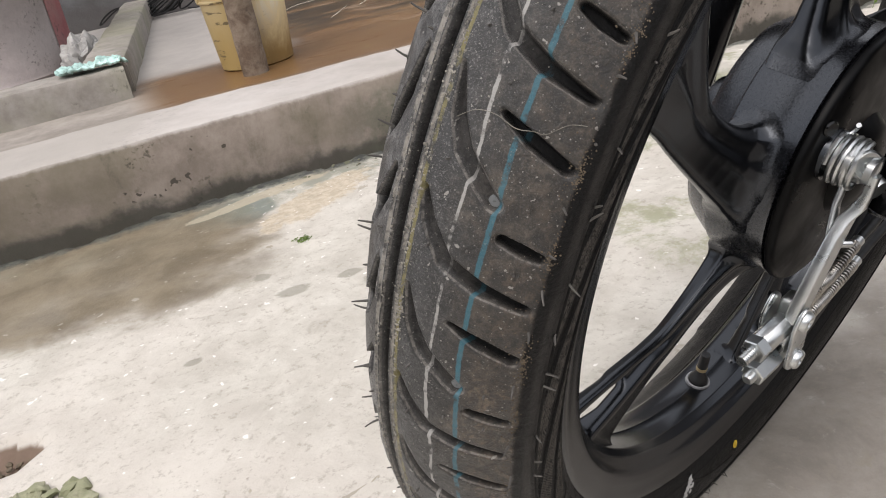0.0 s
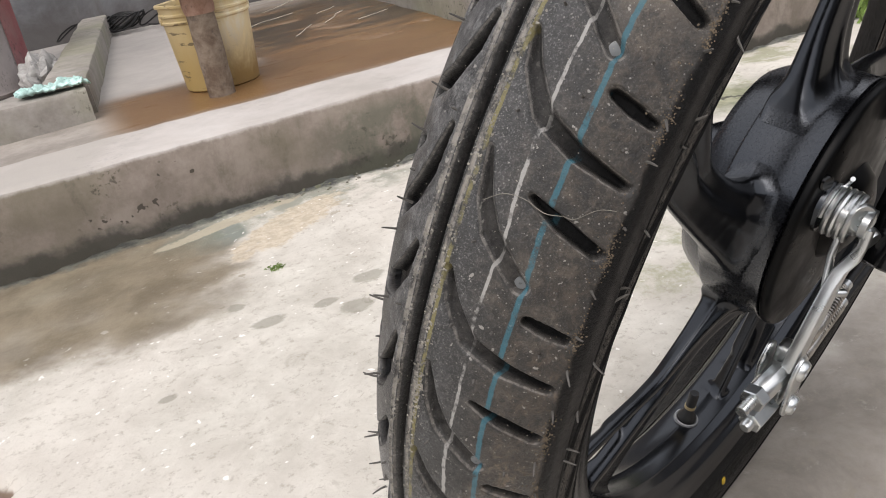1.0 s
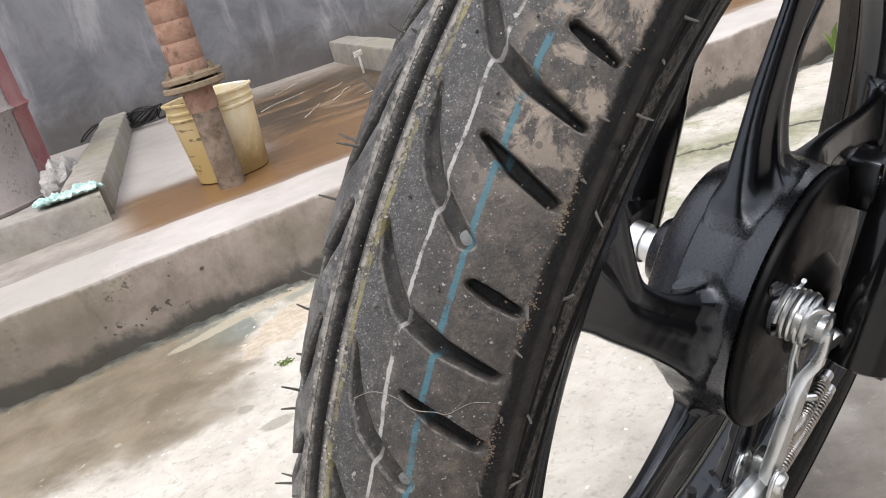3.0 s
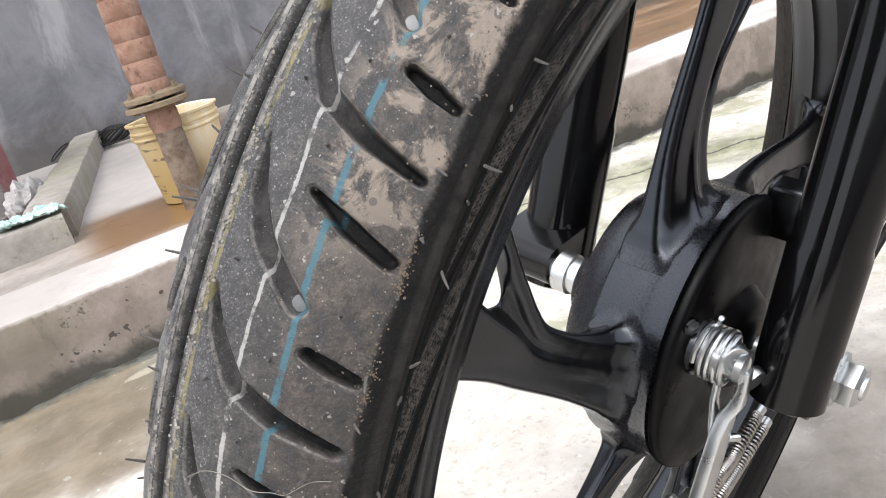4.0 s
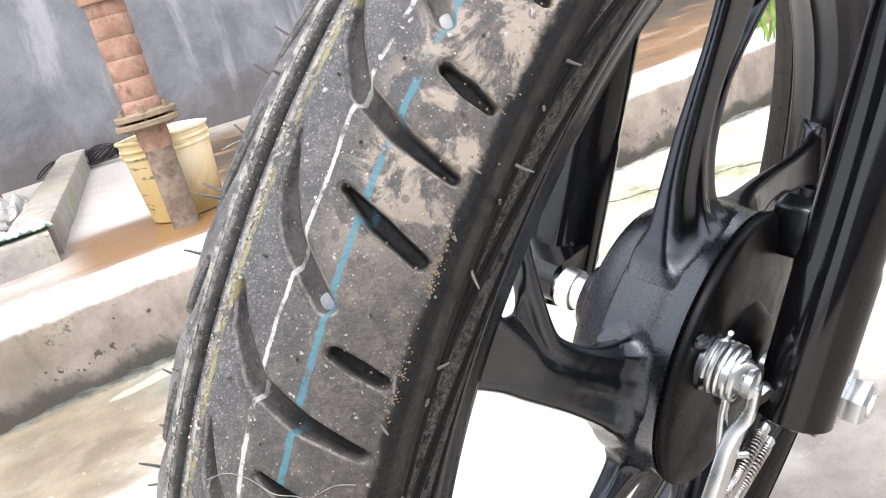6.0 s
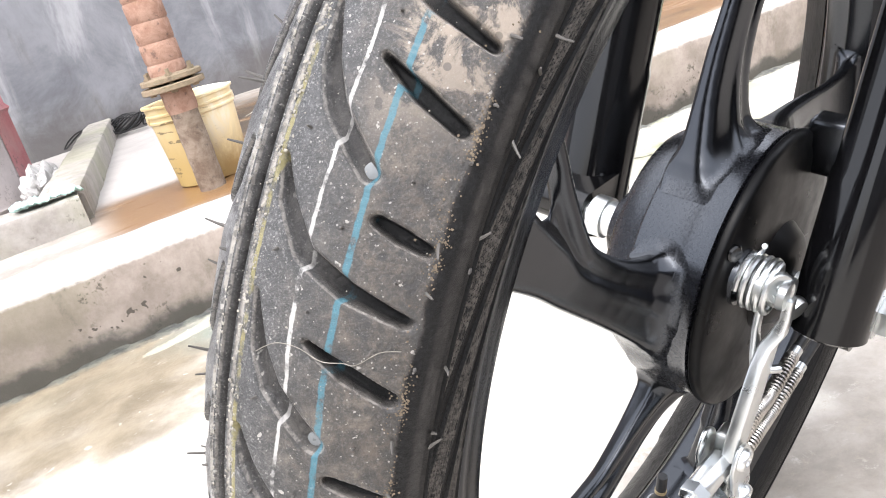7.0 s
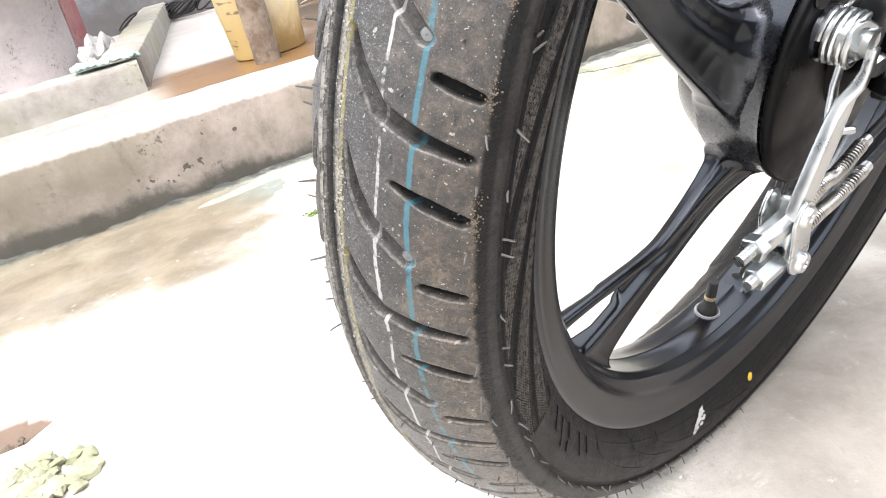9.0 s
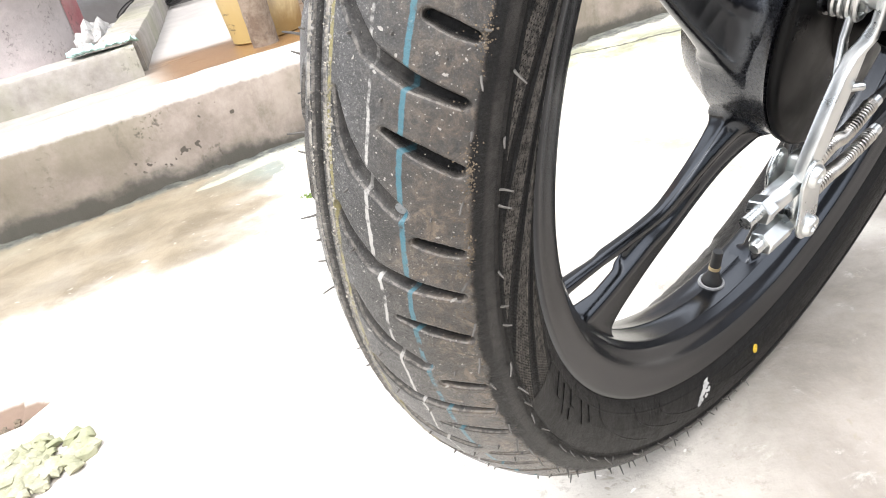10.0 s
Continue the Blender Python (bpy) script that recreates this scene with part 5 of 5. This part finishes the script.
def build_beam():
    turn = Matrix.Translation((-0.362, 1.70, 0)) @ Matrix.Rotation(radians(90 - 6.9), 4, "Z")
    bm = worn_block(0.10, 1.95, -0.055, 0.055, DECK - 0.004, DECK + 0.085, 0.03, 0.004, seed=3.0)
    tagged(part("concrete_beam", bm, BEAM, None, "weathered grey concrete beam lying on the platform", turn), category="beam")
    bm = worn_block(-2.2, -0.305, 1.690, 1.800, DECK - 0.004, DECK + 0.078, 0.03, 0.004, seed=8.0)
    tagged(part("concrete_beam", bm, BEAM, None, "mossy concrete beam with a teal cloth on its end"), category="beam")
    bm = worn_block(0.02, 2.3, -0.06, 0.06, DECK - 0.004, DECK + 0.10, 0.05, 0.004, seed=5.0)
    tagged(part("concrete_beam", bm, BEAM, None, "low concrete edging across the wet platform", Matrix.Translation((0.72, KERB_BACK, 0)) @ Matrix.Rotation(radians(83), 4, "Z")), category="beam")


def build_cloth():
    nx, ny = 44, 22
    verts, faces = [], []
    for j in range(ny + 1):
        for i in range(nx + 1):
            u, v = i / nx - 0.5, j / ny - 0.5
            edge = 1 - 0.25 * noise.noise(Vector((u * 5, v * 5, 2.0)))
            x = u * 0.150 * edge + 0.008 * noise.noise(Vector((v * 9, u * 7, 0.4)))
            y = v * 0.075 * edge + 0.008 * noise.noise(Vector((u * 9, v * 7, 3.1)))
            z = 0.011 + 0.020 * abs(noise.noise(Vector((u * 8, v * 6, 1.2)))) + 0.005 * noise.noise(Vector((u * 23, v * 19, 5.0)))
            if x > 0.062:
                z -= (x - 0.062) * 0.6
            verts.append((x, y, z))
    for j in range(ny):
        for i in range(nx):
            a = j * (nx + 1) + i
            faces.append((a, a + 1, a + nx + 2, a + nx + 1))
    me = bpy.data.meshes.new("rag")
    me.from_pydata(verts, [], faces)
    for p in me.polygons:
        p.use_smooth = True
    me.materials.append(CLOTH)
    ob = new("rag", me)
    ob.matrix_basis = Matrix.Translation((-0.372, 1.742, DECK + 0.078)) @ Matrix.Rotation(radians(8), 4, "Z")
    mod = ob.modifiers.new("thick", "SOLIDIFY")
    mod.thickness = 0.003
    tagged(ob, "crumpled pale teal cloth on a concrete beam", "rag")


def build_pump():
    at = Matrix.Translation((-0.020, 1.615, DECK))
    pump = thing("standpipe", "rusty iron standpipe with a bolted flange on the platform", "standpipe", at)

    def ring_noise(profile, seg, amp, s):
        bm = lathe(profile, seg)
        for v in bm.verts:
            d = Vector((v.co.x, 0, v.co.z))
            if d.length > 1e-3:
                v.co += d.normalized() * amp * noise.noise(v.co * s)
        bm.transform(Matrix.Rotation(radians(90), 4, "X"))
        return bm

    def up(prof):
        return [(h, r) for h, r in prof]
    dense = [(h, 0.032) for h in np.linspace(-0.004, 0.245, 26)]
    part("casing", ring_noise(dense, 28, 0.0022, 28), OLDIRON, pump, "grey rusted iron casing")
    part("rust_collar", ring_noise([(0.190, 0.0335), (0.205, 0.036), (0.245, 0.036), (0.247, 0.032)], 28, 0.0025, 40), RUST, pump, "orange rust round the casing's top")
    part("flange", ring_noise([(0.245, 0.030), (0.245, 0.070), (0.247, 0.073), (0.257, 0.073), (0.259, 0.070), (0.259, 0.030)], 32, 0.0035, 26), FLANGE, pump, "mossy iron flange")
    part("flange", ring_noise([(0.264, 0.030), (0.264, 0.066), (0.266, 0.069), (0.275, 0.069), (0.277, 0.066), (0.280, 0.045), (0.281, 0.040)], 32, 0.0035, 31), FLANGE, pump, "mossy iron flange")
    for k in range(6):
        a = radians(60 * k + 20)
        bolt = rod([(-0.010, 0.0001), (-0.010, 0.008), (0.0, 0.008), (0.0, 0.005), (0.024, 0.005), (0.024, 0.009), (0.033, 0.009), (0.033, 0.005), (0.043, 0.005)], (0, 0, 1), (0.056 * math.cos(a), 0.056 * math.sin(a), 0.250), 6)
        part("flange_bolt", bolt, FLANGE, pump)
    prof = []
    h = 0.262
    while h < 0.52:
        prof += [(h, 0.0405), (h + 0.003, 0.0425), (h + 0.040, 0.0425), (h + 0.0435, 0.0400)]
        h += 0.046
    part("riser", ring_noise(prof, 28, 0.0025, 34), RUST, pump, "flaking red-brown iron riser")
    part("riser_head", ring_noise([(0.520, 0.041), (0.521, 0.052), (0.526, 0.054), (0.64, 0.054), (1.1, 0.054), (1.1, 0.001)], 28, 0.0015, 20), RUST, pump, "rusty iron pipe head")


def build_bucket():
    at = Matrix.Translation((0.018, 1.765, DECK))
    bucket = thing("bucket", "old white plastic bucket stained yellow beside the pipe", "bucket", at)
    prof = [(0.0, 0.001), (0.0, 0.088), (0.003, 0.092), (0.05, 0.0955), (0.10, 0.0995), (0.165, 0.1045), (0.168, 0.1085), (0.172, 0.1090), (0.175, 0.1060), (0.182, 0.1070), (0.185, 0.1105), (0.189, 0.1110), (0.192, 0.1080), (0.203, 0.1090),
            (0.205, 0.1145), (0.210, 0.1150), (0.212, 0.1120), (0.209, 0.1075), (0.10, 0.0965), (0.008, 0.088), (0.006, 0.001)]
    bm = lathe(prof, 72)
    for v in bm.verts:
        if v.co.y > 0.2:
            v.co.y += 0.004 * noise.noise(v.co * 14)
    bm.transform(Matrix.Rotation(radians(90), 4, "X"))
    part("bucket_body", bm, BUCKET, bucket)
    for s in (-1, 1):
        part("handle_ear", rod([(0, 0.012), (0.006, 0.011), (0.008, 0.004)], (s, 0, 0), (s * 0.104, 0, 0.178), 14), BUCKET, bucket)


def build_drum():
    prof = [(0.0, 0.001), (0.0, 0.330), (0.012, 0.338), (0.02, 0.332), (0.27, 0.335), (0.285, 0.346), (0.30, 0.335), (0.56, 0.335), (0.575, 0.346), (0.59, 0.335), (0.84, 0.333), (0.855, 0.340), (0.865, 0.334), (0.865, 0.325), (0.85, 0.32), (0.85, 0.001)]
    bm = lathe(prof, 72)
    bm.transform(Matrix.Rotation(radians(90), 4, "X"))
    drum = thing("oil_drum", "large drum with faded red and grey paint", "drum", Matrix.Translation((-0.745, 2.62, DECK)))
    part("drum_shell", bm, PINK, drum)
    band = lathe([(0.006, 0.339), (0.02, 0.334), (0.27, 0.337), (0.285, 0.348), (0.30, 0.337), (0.56, 0.337), (0.575, 0.348), (0.59, 0.337), (0.84, 0.335)], 24, a0=radians(62), a1=radians(118))
    band.transform(Matrix.Rotation(radians(90), 4, "X"))
    part("red_stripe", band, DRUM_RED, drum, "faded red painted stripe")


def build_sack():
    bm = bmesh.new()
    bmesh.ops.create_icosphere(bm, subdivisions=4, radius=1)
    for v in bm.verts:
        q = v.co.copy()
        f = 1 + 0.22 * noise.noise(q * 2.1) + 0.10 * noise.noise(q * 6) + 0.04 * noise.noise(q * 14)
        v.co = Vector((q.x * 0.055 * f, q.y * 0.20 * f, max(-0.0, (q.z * 0.5 + 0.45)) * 0.115 * f))
    tagged(part("sack", bm, SACK, None, "crumpled grey sack lying behind the concrete beam", Matrix.Translation((-0.395, 2.33, DECK)) @ Matrix.Rotation(radians(-4), 4, "Z")), category="sack")


def build_clutter():
    rng = random.Random(3)
    twigs = []
    for i in range(6):
        x, y = rng.uniform(0.22, 0.62), rng.uniform(2.15, 3.1)
        a, ln = rng.uniform(0.3, 1.1), rng.uniform(0.12, 0.32)
        pts = [(x + ln * t * math.cos(a) + 0.012 * rng.uniform(-1, 1), y + ln * t * math.sin(a), DECK + 0.005 + 0.004 * rng.random()) for t in (0, 0.35, 0.7, 1)]
        twigs.append(tube(pts, 0.0013, 6, steps=3))
    tagged(part("dry_straws", join(*twigs), STRAW, None, "pale dry straws scattered on the platform"), category="straw", kind="stuff")
    wire = thing("wire_tangle", "dark tangle of old wire by the wall", "wire")
    for i in range(9):
        c = Vector((-0.02 + rng.gauss(0, 0.06), 3.48 + rng.gauss(0, 0.04), DECK))
        pts = [c + Vector((0.07 * math.cos(a * 2.1 + i), 0.05 * math.sin(a * 1.7 + i), 0.02 + 0.03 * (1 + math.sin(a * 3 + i)))) for a in np.linspace(0, 4, 12)]
        part("wire", tube(pts, 0.0035, 6, steps=3), BLACK, wire)
    br = join(box(0.010, 0.006, 0.075, 0.0015, 2, (0, 0, 0.0375)), *(box(0.007, 0.010, 0.020, 0.0015, 2, (-0.018 + 0.012 * i, 0, 0.083)) for i in range(4)), box(0.050, 0.006, 0.010, 0.0015, 2, (0, 0, 0.074)))
    tagged(part("plastic_brush", br, BONE, None, "small pale plastic brush standing on the platform", Matrix.Translation((0.80, 2.82, DECK)) @ Matrix.Rotation(radians(25), 4, "Z")), category="brush")
    # flaked plaster and rubble along the foot of the kerb
    rub = []
    for i in range(110):
        x = rng.uniform(-0.9, 1.4)
        p = Vector((x, KERB_Y - abs(rng.gauss(0.0, 0.014)), -0.030))
        rub.append((p, Vector((rng.uniform(-0.3, 0.3), rng.uniform(-0.3, 0.3), 1)).normalized()))
    rub += [(Vector((rng.uniform(-0.12, 0.50), KERB_Y - rng.uniform(0.045, 0.085), 0.0)), Vector((rng.uniform(-0.12, 0.12), rng.uniform(-0.12, 0.12), 1)).normalized()) for i in range(60)]
    tagged(part("rubble", crumbs(rub, rng, 0.0012, 0.005), STONE, None, "mossy crumbs of render along the kerb's foot"), category="rubble", kind="stuff")
    crumb = []
    for i in range(260):
        a, q = rng.uniform(0, 6.3), rng.uniform(0, 1) ** 0.6
        x, y = -0.535 + 0.055 * q * math.cos(a), 0.340 + 0.042 * q * math.sin(a)
        if noise.noise(Vector((x * 40, y * 40, 1.0))) > -0.15:
            crumb.append((Vector((x, y, 0.0)), Vector((rng.uniform(-0.2, 0.2), rng.uniform(-0.2, 0.2), 1)).normalized()))
    tagged(part("broken_concrete", crumbs(crumb, rng, 0.003, 0.0115), FLAKE, None, "pale mossy flakes of broken concrete on the floor"), category="rubble", kind="stuff")
    crumb = [(Vector((-0.61 + rng.gauss(0, 0.035), 0.462 + rng.gauss(0, 0.014), -0.021)), Vector((0, 0, 1))) for i in range(70)]
    tagged(part("loose_earth", crumbs(crumb, rng, 0.002, 0.007), MUD, None, "brown crumbs of earth in the broken floor"), category="rubble", kind="stuff")
    tufts = []
    for cx, cy, n in ((-0.158, 0.775, 60), (1.55, 1.04, 160), (1.75, 1.2, 160)):
        for i in range(n):
            s = 0.006 if n < 100 else 0.09
            x, y = cx + rng.gauss(0, s), cy + rng.gauss(0, s)
            h = 0.003 if n < 100 else rng.uniform(0.03, 0.09)
            a = rng.uniform(0, 6.3)
            z0 = 0.0 if y < KERB_Y - 0.02 else KERB_TOP
            t = bmesh.new()
            w = 0.0024 if n < 100 else 0.004
            vs = [t.verts.new(q) for q in ((x - w * math.cos(a), y - w * math.sin(a), z0), (x + w * math.cos(a), y + w * math.sin(a), z0), (x + h * 0.5 * math.sin(a) + w * 0.6, y, z0 + h * 0.7), (x + h * 0.8 * math.sin(a), y + h * 0.3 * math.cos(a), z0 + h))]
            t.faces.new((vs[0], vs[1], vs[2]))
            t.faces.new((vs[0], vs[2], vs[3]))
            tufts.append(t)
    tagged(part("weeds", join(*tufts), LEAFY, None, "small green weeds growing by the kerb"), category="plants", kind="stuff")


STRAW = plain("dry_straw", (0.55, 0.50, 0.42), 0.8, 0.0, 200, 0.3, 0.2)
BONE = plain("bone_plastic", (0.62, 0.60, 0.55), 0.5, 0.0, 100, 0.2, 0.1)
build_beam()
build_cloth()
build_pump()
build_bucket()
build_drum()
build_sack()
build_clutter()
